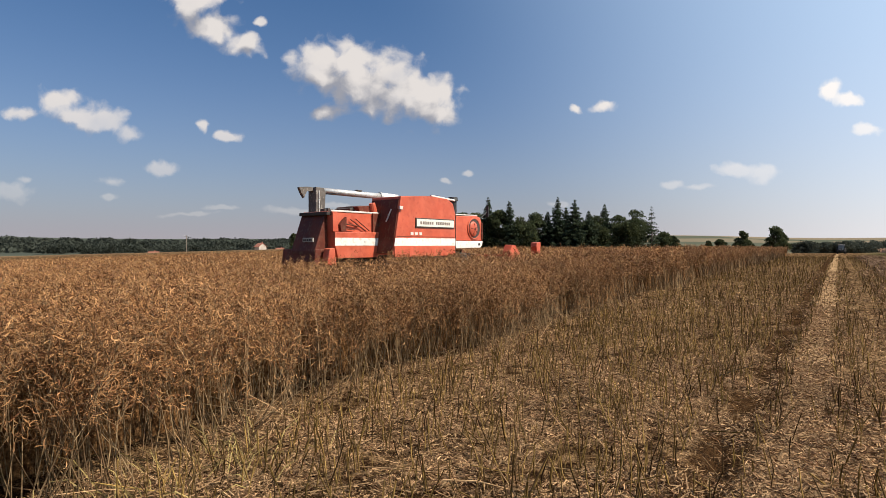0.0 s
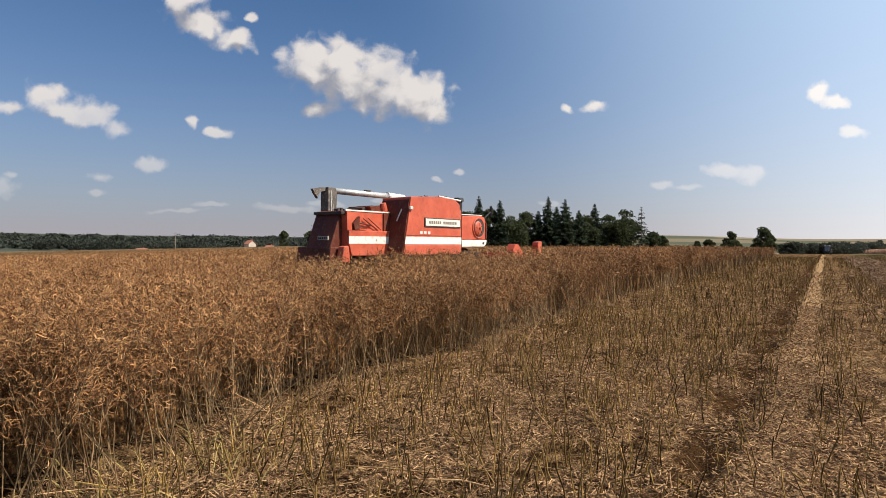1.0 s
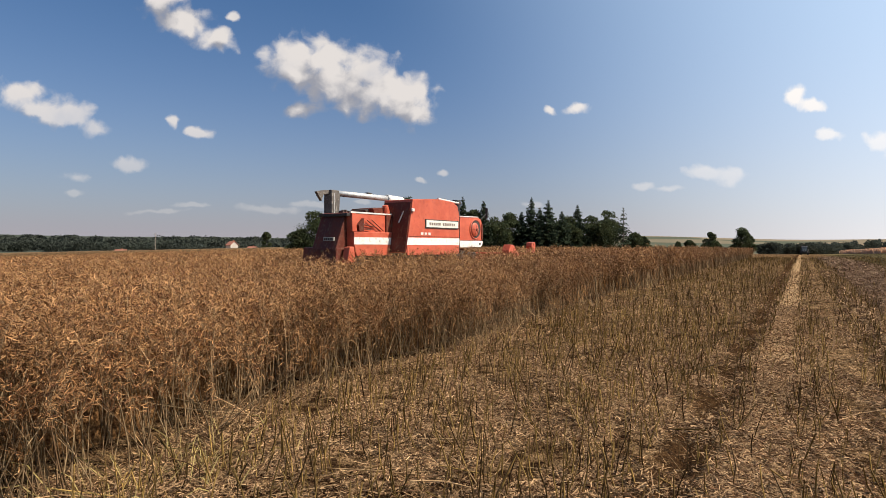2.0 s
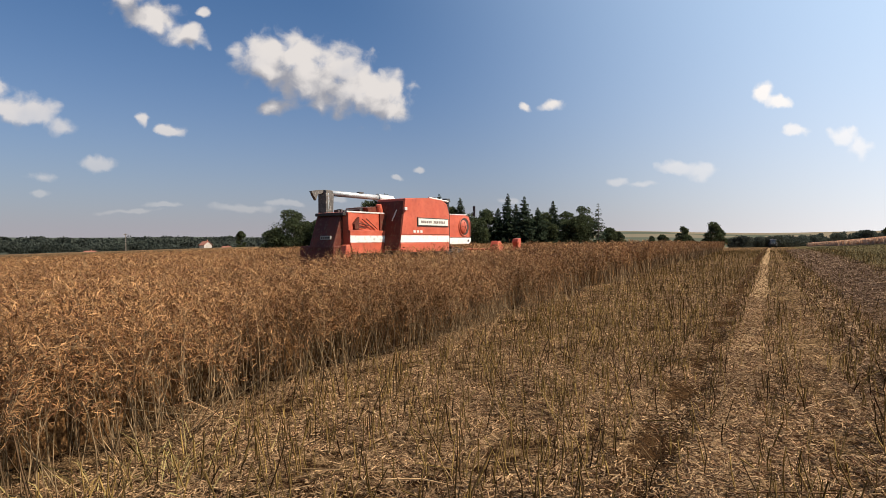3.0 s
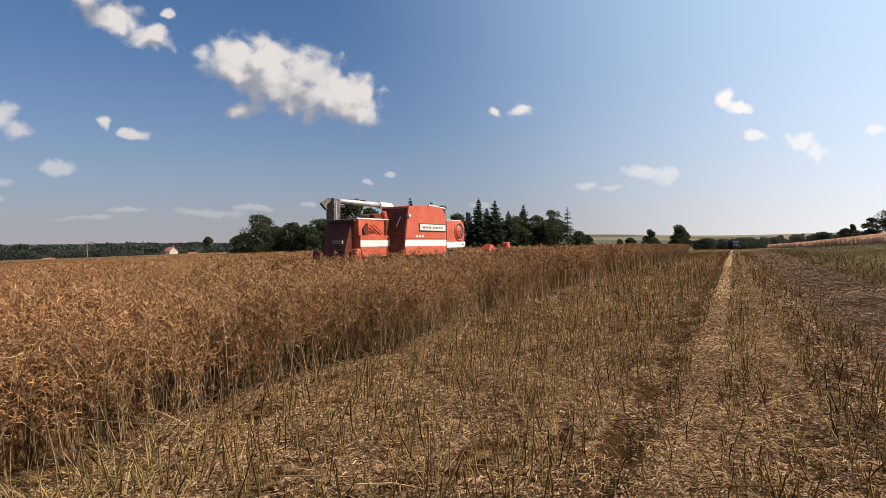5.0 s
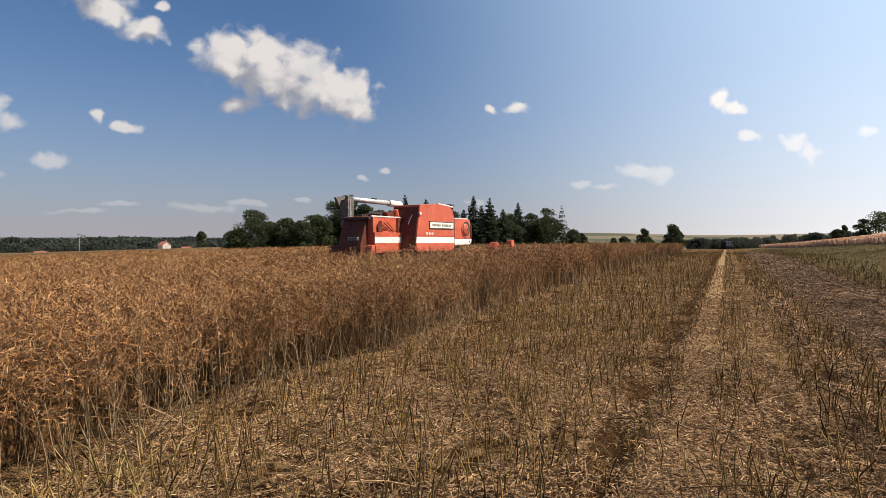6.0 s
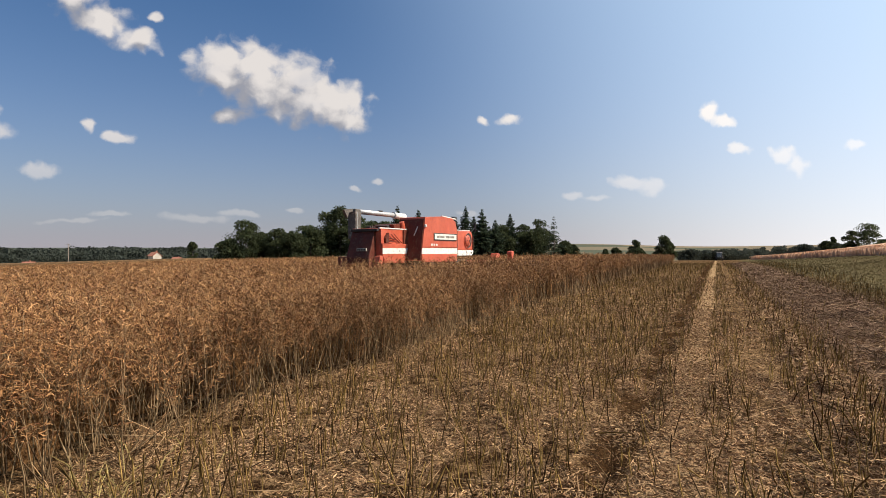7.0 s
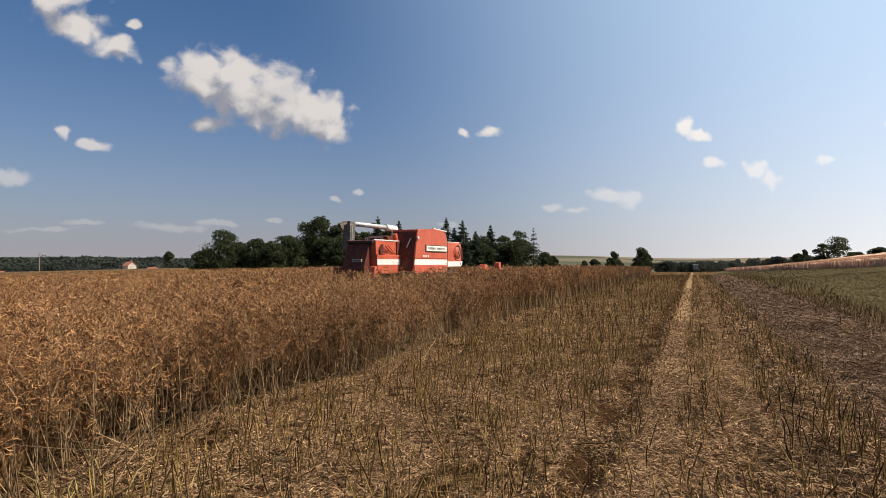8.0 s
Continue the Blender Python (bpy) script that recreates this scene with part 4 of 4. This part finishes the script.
def power_pole(u, y, height):
    x = u * y
    p = empty("power_pole", pose(x, y, float(land(x, y)) - 0.2))
    part("post", tube(bmesh.new(), (0, 0, 0), (0, 0, height), 0.17, 0.12, 8), M_POLE, p)
    part("crossarm", box(bmesh.new(), -0.9, 0.9, -0.08, 0.08, height - 0.5, height - 0.35, 0.01), M_POLE, p)
    for k in (-0.8, 0.0, 0.8):
        part("insulator", tube(bmesh.new(), (k, 0, height - 0.35), (k, 0, height - 0.1), 0.05, 0.03, 8), M_WHITE, p)
    return tagged(p, "grey wooden power pole beyond the crop", "pole")


power_pole(-0.454, 230, 7.0)


# ---------- wheels ----------
def wheel(parent, x, y, z, radius, width, side, rim_mat):
    """A lugged tyre on a rim; its own axle runs along y."""
    w = empty("wheel", pose(x, y, z))
    w.parent = parent
    bm = bmesh.new()
    prof = [(0.55, -0.5), (0.86, -0.5), (0.96, -0.36), (1.0, 0), (0.96, 0.36), (0.86, 0.5), (0.55, 0.5)]
    seg = 28
    vs = [[bm.verts.new((math.sin(a) * pr * radius, pw * width, math.cos(a) * pr * radius)) for pr, pw in prof] for a in [2 * math.pi * i / seg for i in range(seg)]]
    for i in range(seg):
        for k in range(len(prof) - 1):
            bm.faces.new((vs[i][k], vs[i][k + 1], vs[(i + 1) % seg][k + 1], vs[(i + 1) % seg][k]))
    for i in range(22):
        a = 2 * math.pi * i / 22
        sgn = 1 if i % 2 else -1
        m = Matrix.Rotation(a, 4, "Y") @ Matrix.Translation((0, sgn * width * 0.24, radius * 0.99)) @ Matrix.Rotation(0.5 * sgn, 4, "Z")
        lug = bmesh.ops.create_cube(bm, size=1.0, matrix=m @ Matrix.Diagonal((0.045, width * 0.5, radius * 0.07, 1)))
    part("tyre", bm, M_TYRE, w)
    bm = tube(bmesh.new(), (0, -width * 0.3, 0), (0, width * 0.3, 0), radius * 0.56, None, 20)
    tube(bm, (0, -width * 0.42, 0), (0, width * 0.42, 0), radius * 0.16, None, 12)
    part("rim", bm, rim_mat, w)
    return w


# ---------- the combine harvester ----------
def combine_harvester():
    """Its own space: x ahead, y to its left, z up; the tank's right rear corner stands over the origin."""
    c = empty("combine_harvester")
    tagged(c, "old faded red combine harvester with white stripe cutting rapeseed", "combine harvester")
    # grain tank and engine housing
    outline = [(-0.36, 1.42), (-0.02, 3.19), (1.25, 3.27), (2.2, 3.24), (2.52, 3.1), (2.66, 2.74), (2.66, 1.42)]
    body = part("body", prism(bmesh.new(), outline, 0.0, 1.25, 0.03), M_RED, c)
    part("lower_body", prism(bmesh.new(), [(-0.3, 1.42), (-0.12, 2.62), (2.62, 2.68), (2.64, 1.42)], 1.2, 3.0, 0.03), M_RED_SHADED, c)
    # thin plate over the tank's rear face, its red darkened for shade
    part("rear_wall", prism(bmesh.new(), [(-0.37, 1.46), (-0.345, 1.46), (-0.05, 3.1), (-0.07, 3.1)], 0.05, 1.2), M_RED_SHADED, c, "dusty rear wall in shade-darkened red")
    part("panel_seam", box(bmesh.new(), 2.645, 2.665, -0.012, 0.02, 1.5, 2.72), M_DARK, body)
    part("panel_seam", box(bmesh.new(), -0.2, 2.6, -0.006, 0.02, 1.965, 1.98), M_RED_SHADED, body)
    stripe = part("stripe", prism(bmesh.new(), [(-0.315, 1.69), (-0.268, 1.93), (2.64, 1.93), (2.64, 1.69)], -0.008, 0.01), M_WHITE, c, "white painted stripe")
    part("skirt", prism(bmesh.new(), [(-0.30, 1.36), (-0.32, 1.66), (2.58, 1.66), (2.58, 1.36)], -0.02, 0.04, 0.01), M_RED, c)
    part("side_lamp", box(bmesh.new(), -0.13, 0.0, -0.07, 0.0, 2.78, 2.88, 0.015), M_PALE, c)
    # name plate with unreadable lettering as bars, and the number below it
    sign = part("sign", box(bmesh.new(), 0.62, 2.56, -0.03, 0.01, 2.26, 2.56, 0.008), M_DARK, c, "dark-framed cream name plate")
    part("plate", box(bmesh.new(), 0.66, 2.52, -0.038, -0.028, 2.295, 2.525, 0.004), M_SIGN, sign)
    x = 0.82
    for k in (0.11, 0.11, 0.1, 0.1, 0.1, 0.11, 0, 0.1, 0.1, 0.11, 0.11, 0.1, 0.1, 0.11):
        if k:
            part("letter_bar", box(bmesh.new(), x, x + k * 0.72, -0.044, -0.037, 2.365, 2.455), M_LETTER, sign)
        x += (k or 0.09) + 0.005
    for k in range(3):
        part("number_bar", box(bmesh.new(), 0.40 + k * 0.2, 0.53 + k * 0.2, -0.012, 0.004, 2.02, 2.11, 0.01), M_PALE, c)
    # roof pieces
    part("roof_bracket", box(bmesh.new(), 1.9, 2.02, 0.15, 0.3, 3.2, 3.34, 0.02), M_DARK, c)
    part("roof_rail", tube(bmesh.new(), (1.5, 0.12, 3.30), (2.75, 0.12, 3.22), 0.035, None, 10), M_PALE, c)
    intake = part("air_intake", tube(bmesh.new(), (3.02, 0.4, 2.7), (3.02, 0.4, 3.28), 0.13, None, 18), M_BLACK, c, "black air intake")
    part("cap", tube(bmesh.new(), (3.02, 0.4, 3.24), (3.02, 0.4, 3.36), 0.19, 0.16, 18), M_BLACK, intake)
    part("exhaust_pipe", tube(bmesh.new(), (2.85, 0.75, 2.7), (2.95, 0.75, 3.36), 0.05, None, 10), M_STEEL, c)
    # engine side box with its round fan screen
    eb = part("engine_cover", prism(bmesh.new(), [(2.67, 1.86), (2.67, 2.70), (3.9, 2.74), (4.12, 2.69), (4.26, 2.45), (4.29, 1.95), (4.24, 1.86)], 0.03, 2.97, 0.03), M_RED, c)
    part("top_trim", tube(bmesh.new(), (2.72, 0.04, 2.74), (3.95, 0.04, 2.755), 0.02, None, 8), M_PALE, eb)
    part("rear_post", box(bmesh.new(), 4.18, 4.25, 0.0, 0.05, 1.9, 2.5, 0.01), M_RED_SHADED, eb)
    scr = part("fan_screen", tube(bmesh.new(), (3.74, 0.045, 2.29), (3.74, 0.005, 2.29), 0.345, None, 28), M_DARK, c, "round dark fan screen with a red drum")
    part("screen_ring", ring(bmesh.new(), (3.74, 0.02, 2.29), (0, 1, 0), 0.36, 0.03, 32), M_RED, scr)
    dome = bmesh.new()
    bmesh.ops.create_uvsphere(dome, u_segments=24, v_segments=10, radius=1.0, matrix=Matrix.Translation((3.67, 0.0, 2.27)) @ Matrix.Diagonal((0.24, 0.07, 0.27, 1)))
    part("screen_drum", dome, M_RED, scr, "", True)
    for k in range(5):
        a = 0.5 + k * math.pi * 2 / 5
        part("blade", tube(bmesh.new(), (3.70, -0.06, 2.27), (3.70 + 0.2 * math.cos(a), -0.045, 2.27 + 0.2 * math.sin(a)), 0.012, 0.02, 6), M_RED_SHADED, scr)
    part("hub", tube(bmesh.new(), (3.70, -0.04, 2.27), (3.70, -0.085, 2.27), 0.06, 0.045, 14), M_RED_SHADED, scr)
    mirror = part("mirror_arm", tube(bmesh.new(), (4.22, 0.3, 2.5), (4.9, 0.25, 2.95), 0.018, None, 8), M_BLACK, c)
    part("mirror", box(bmesh.new(), 4.88, 4.93, 0.2, 0.3, 2.74, 3.16, 0.015), M_BLACK, mirror)
    nose = part("nose_stripe", prism(bmesh.new(), [(2.665, 1.60), (2.665, 1.85), (4.26, 1.85), (4.22, 1.70), (4.08, 1.61)], 0.0, 2.9, 0.02), M_WHITE, c, "white stripe with rounded nose")
    part("lamp", tube(bmesh.new(), (4.02, 0.01, 1.735), (4.02, -0.02, 1.735), 0.045, None, 12), M_BLACK, nose)
    part("chassis", box(bmesh.new(), -0.3, 4.3, 0.35, 2.65, 0.75, 1.42, 0.03), M_DARK, c)
    # straw hood behind
    hood = part("straw_hood", prism(bmesh.new(), [(-1.96, 1.36), (-2.02, 2.68), (-0.1, 2.70), (0.1, 2.70), (0.1, 1.36)], 0.82, 2.12, 0.025), M_RED, c)
    low = part("lower_panel", prism(bmesh.new(), [(-1.86, 1.34), (-1.98, 1.72), (-1.98, 2.09), (-0.0, 2.10), (-0.0, 1.34)], 0.70, 0.84, 0.02), M_RED, c)
    part("stripe", prism(bmesh.new(), [(-1.985, 1.70), (-1.985, 1.925), (0.0, 1.925), (0.0, 1.70)], 0.692, 0.705), M_WHITE, c, "white painted stripe")
    part("top_trim", box(bmesh.new(), -2.03, -0.12, 0.80, 0.86, 2.665, 2.715, 0.01), M_PALE, hood)
    part("panel_frame", prism(bmesh.new(), [(-2.0, 2.1), (-2.02, 2.66), (-1.86, 2.66), (-1.80, 2.1)], 0.755, 0.83, 0.01), M_RED, hood)
    # the frame beside the tank is in the shade-darkened copy of the red
    part("panel_frame", box(bmesh.new(), -0.45, -0.05, 0.765, 0.83, 2.1, 2.68, 0.02), M_RED_SHADED, hood)
    part("bracket", prism(bmesh.new(), [(-1.75, 2.12), (-1.78, 2.3), (-1.55, 2.52), (-1.56, 2.12)], 0.70, 0.83), M_RED_SHADED, hood)
    for p0, p1, r in (((-1.66, 0.76, 2.34), (-1.0, 0.76, 2.26), 0.018), ((-1.35, 0.76, 2.46), (-0.75, 0.76, 2.14), 0.016), ((-1.15, 0.76, 2.48), (-0.6, 0.76, 2.14), 0.016), ((-1.66, 0.76, 2.2), (-1.2, 0.76, 2.16), 0.016)):
        part("lever", tube(bmesh.new(), p0, p1, r, None, 8), M_RED_SHADED, hood)
    part("side_badge", tube(bmesh.new(), (-0.85, 0.695, 1.81), (-0.85, 0.685, 1.81), 0.035, None, 8), M_STEEL, low)
    part("rear_panel", prism(bmesh.new(), [(-1.99, 2.58), (-2.08, 2.58), (-2.46, 1.55), (-2.46, 1.3), (-1.99, 1.3)], 1.0, 2.08, 0.03), M_RED_SHADED, hood)
    part("rear_ledge", box(bmesh.new(), -2.16, -2.0, 0.84, 2.1, 2.56, 2.66, 0.02), M_DARK, hood)
    np_ = part("number_plate", box(bmesh.new(), -2.40, -2.35, 1.16, 1.62, 1.80, 1.92, 0.006), M_PLATE, c, "pale number plate")
    for k in range(5):
        part("plate_bar", box(bmesh.new(), -2.408, -2.398, 1.2 + k * 0.08, 1.25 + k * 0.08, 1.83, 1.89), M_DARK, np_)
    part("spreader_hood", prism(bmesh.new(), [(-1.95, 0.9), (-2.0, 1.6), (-2.44, 1.6), (-2.52, 0.9)], 0.98, 2.5, 0.03), M_RED_SHADED, c, "dusty straw spreader hood in shade-darkened red")
    part("mudguard", prism(bmesh.new(), [(-2.30, 1.15), (-2.2, 1.62), (-2.02, 1.64), (-1.95, 1.15)], 0.66, 0.92, 0.03), M_RED, c)
    # things on the hood: engine deck, lid and handle
    deck = part("engine_deck", prism(bmesh.new(), [(-0.75, 2.70), (-0.85, 2.88), (-0.35, 2.93), (0.1, 2.95), (0.1, 2.7)], 1.0, 2.0, 0.03), M_RED_SHADED, c)
    part("elbow", tube(bmesh.new(), (-0.2, 0.98, 2.72), (-0.28, 0.98, 3.0), 0.12, 0.10, 12), M_RED, deck)
    part("dark_lid", prism(bmesh.new(), [(-0.95, 2.74), (-1.0, 2.82), (-0.5, 2.93), (-0.5, 2.74)], 1.2, 1.9, 0.02), M_DARK, deck)
    for k in range(3):
        part("hood_latch", box(bmesh.new(), -1.7 + k * 0.13, -1.62 + k * 0.13, 1.5, 1.7, 2.70, 2.78 + 0.03 * (k % 2), 0.015), M_DARK, hood)
    part("grab_rail", tube(bmesh.new(), (-0.235, 0.42, 2.42), (-0.13, 0.30, 2.80), 0.022, None, 8), M_PALE, c)
    # unloading auger, folded back
    aug = part("auger_tube", tube(bmesh.new(), (2.85, 3.0, 3.47), (-0.72, 3.0, 3.48), 0.105, None, 20), M_STEEL, c, "galvanised unloading auger tube", True)
    part("collar", tube(bmesh.new(), (2.02, 3.0, 3.47), (2.10, 3.0, 3.47), 0.155, None, 20), M_STEEL, aug)
    part("elbow", tube(bmesh.new(), (2.1, 3.0, 3.47), (2.9, 3.0, 3.43), 0.14, 0.16, 20), M_WHITE, aug)
    part("riser", tube(bmesh.new(), (2.85, 3.0, 2.5), (2.85, 3.0, 3.45), 0.16, None, 18), M_WHITE, aug)
    part("strap", box(bmesh.new(), 0.9, 1.12, 2.92, 3.08, 3.57, 3.62, 0.01), M_DARK, aug)
    spout = part("spout", prism(bmesh.new(), [(-0.98, 3.57), (-0.65, 3.56), (-0.58, 3.42), (-0.66, 2.22), (-0.80, 2.18), (-0.98, 2.35)], 2.80, 3.20, 0.03), M_RUBBER, c, "worn grey rubber spout")
    part("spout_seam", box(bmesh.new(), -0.88, -0.85, 2.78, 2.81, 2.4, 3.45), M_STEEL, spout)
    flap = part("spout_flap", prism(bmesh.new(), [(0.02, 0.03), (-0.25, 0.0), (-0.56, -0.08), (-0.46, -0.22), (-0.32, -0.38), (-0.26, -0.14), (0.0, -0.08)], -0.06, 0.06, 0.012), M_RUBBER, c, "loose rubber flap")
    flap.matrix_basis = pose(-0.96, 3.0, 3.53)
    # front: feeder house, header and reel
    part("feeder_house", prism(bmesh.new(), [(4.2, 1.0), (4.2, 1.55), (5.4, 1.0), (5.4, 0.5)], 0.9, 2.1, 0.03), M_RED_SHADED, c)
    hd = part("header", prism(bmesh.new(), [(5.3, 0.25), (5.3, 1.18), (5.42, 1.2), (5.5, 0.5), (6.6, 0.2)], -0.95, 3.95, 0.02), M_RED, c)
    for y in (-1.0, 3.98):
        part("end_sheet", prism(bmesh.new(), [(4.2, 0.25), (4.25, 1.5), (4.4, 1.72), (4.62, 1.70), (5.1, 1.2), (6.9, 0.3)], y - 0.16, y + 0.16, 0.03), M_RED, hd)
        part("reel_arm", box(bmesh.new(), 5.4, 6.75, y - 0.05, y + 0.05, 0.98, 1.08, 0.01), M_RED, hd)
        part("reel_post", prism(bmesh.new(), [(6.22, 0.6), (6.20, 1.5), (6.12, 1.66), (6.16, 1.80), (6.44, 1.82), (6.46, 1.68), (6.36, 1.5), (6.38, 0.6)], y - 0.13, y + 0.13, 0.03), M_RED, hd)
    reel = empty("reel", pose(6.7, 1.48, 0.92))
    reel.parent = c
    part("shaft", tube(bmesh.new(), (0, -2.4, 0), (0, 2.4, 0), 0.05, None, 10), M_RED, reel)
    for k in range(6):
        a = k * math.pi / 3
        part("bat", box(bmesh.new(), math.cos(a) * 0.42 - 0.03, math.cos(a) * 0.42 + 0.03, -2.38, 2.38, math.sin(a) * 0.42 - 0.03, math.sin(a) * 0.42 + 0.03, 0.006), M_RED, reel)
        for y in (-2.3, 0, 2.3):
            part("spoke", tube(bmesh.new(), (0, y, 0), (math.cos(a) * 0.42, y, math.sin(a) * 0.42), 0.015, None, 6), M_RED, reel)
    wheels = [wheel(c, 3.2, 0.35, 0.75, 0.75, 0.5, 1, M_PALE), wheel(c, 3.2, 2.65, 0.75, 0.75, 0.5, -1, M_PALE),
              wheel(c, -1.1, 0.75, 0.48, 0.48, 0.3, 1, M_PALE), wheel(c, -1.1, 2.25, 0.48, 0.48, 0.3, -1, M_PALE)]
    part("rear_axle", tube(bmesh.new(), (-1.1, 0.7, 0.5), (-1.1, 2.3, 0.5), 0.07, None, 10), M_DARK, c)
    part("axle_mount", box(bmesh.new(), -1.35, -0.85, 1.3, 1.7, 0.45, 1.4, 0.02), M_DARK, c)
    part("front_axle", tube(bmesh.new(), (3.2, 0.3, 0.75), (3.2, 2.7, 0.75), 0.09, None, 10), M_DARK, c)
    return c, reel, flap, wheels


# ---------- the far tractor ----------
def tractor(u, y):
    x = u * y
    t = empty("tractor", pose(x, y, float(land(x, y)), 0, 0, -35 - 90))
    tagged(t, "small dark tractor standing far off on the stubble", "tractor")
    part("bonnet", box(bmesh.new(), 0.3, 2.1, -0.38, 0.38, 0.85, 1.5, 0.08), M_TRACTOR, t)
    part("chassis", box(bmesh.new(), -0.9, 2.0, -0.3, 0.3, 0.5, 0.9, 0.03), M_DARK, t)
    cab = part("cab", prism(bmesh.new(), [(-0.95, 1.0), (-1.0, 2.3), (0.25, 2.3), (0.4, 1.0)], -0.68, 0.68, 0.05), M_CAB, t)
    part("cab_roof", box(bmesh.new(), -1.1, 0.4, -0.78, 0.78, 2.3, 2.46, 0.05), M_PALE, cab)
    for yy in (-0.7, 0.7):
        part("cab_post", box(bmesh.new(), 0.28, 0.38, yy - 0.04, yy + 0.04, 1.0, 2.3), M_DARK, cab)
        part("headlamp", box(bmesh.new(), 2.08, 2.13, yy * 0.4 - 0.1, yy * 0.4 + 0.1, 1.15, 1.3, 0.01), M_WHITE, t)
    for wx, wy, r, w in ((-0.45, -0.85, 0.78, 0.42), (-0.45, 0.85, 0.78, 0.42), (1.6, -0.75, 0.5, 0.3), (1.6, 0.75, 0.5, 0.3)):
        wheel(t, wx, wy, r, r, w, 1, M_PALE)
    return t


tractor(0.705, 152)
HARVESTER, REEL, FLAP, WHEELS = combine_harvester()


# ---------- what moves ----------
HEADING, FACING = 37.0, 39.0
# seconds, metres driven from the first place
DRIVE = [(0.0, 0.0), (0.5, 0.49), (1.0, 0.95), (1.5, 1.42), (2.0, 1.89), (2.5, 2.36), (3.0, 2.83), (3.5, 3.31), (4.0, 3.81), (4.5, 4.31),
         (5.0, 4.88), (5.5, 5.48), (6.0, 6.06), (6.5, 6.57), (7.0, 7.1), (7.5, 7.62), (8.0, 8.13)]
FLAPPING = {0.0: 8, 1.5: 2, 3.0: 4, 3.5: 0, 4.5: -14, 6.0: 4, 7.0: 4, 8.0: -2}


def motions():
    a = radians(HEADING)
    rows = []
    for t, d in DRIVE:
        x, y = -1.248 + math.sin(a) * d, 17.0 + math.cos(a) * d
        rows.append((t, pose(x, y, 0.0, 0, 0, 90 - FACING)))
    walk(HARVESTER, rows)
    for w in WHEELS:
        p = w.matrix_basis.translation.copy()
        walk(w, [(t, pose(*p, 0, math.degrees(d / p.z), 0)) for t, d in DRIVE])
    p = REEL.matrix_basis.translation.copy()
    walk(REEL, [(t, pose(*p, 0, 110.0 * t, 0)) for t, d in DRIVE])
    p = FLAP.matrix_basis.translation.copy()
    walk(FLAP, [(t, pose(*p, 0, v, 0)) for t, v in FLAPPING.items()])


motions()
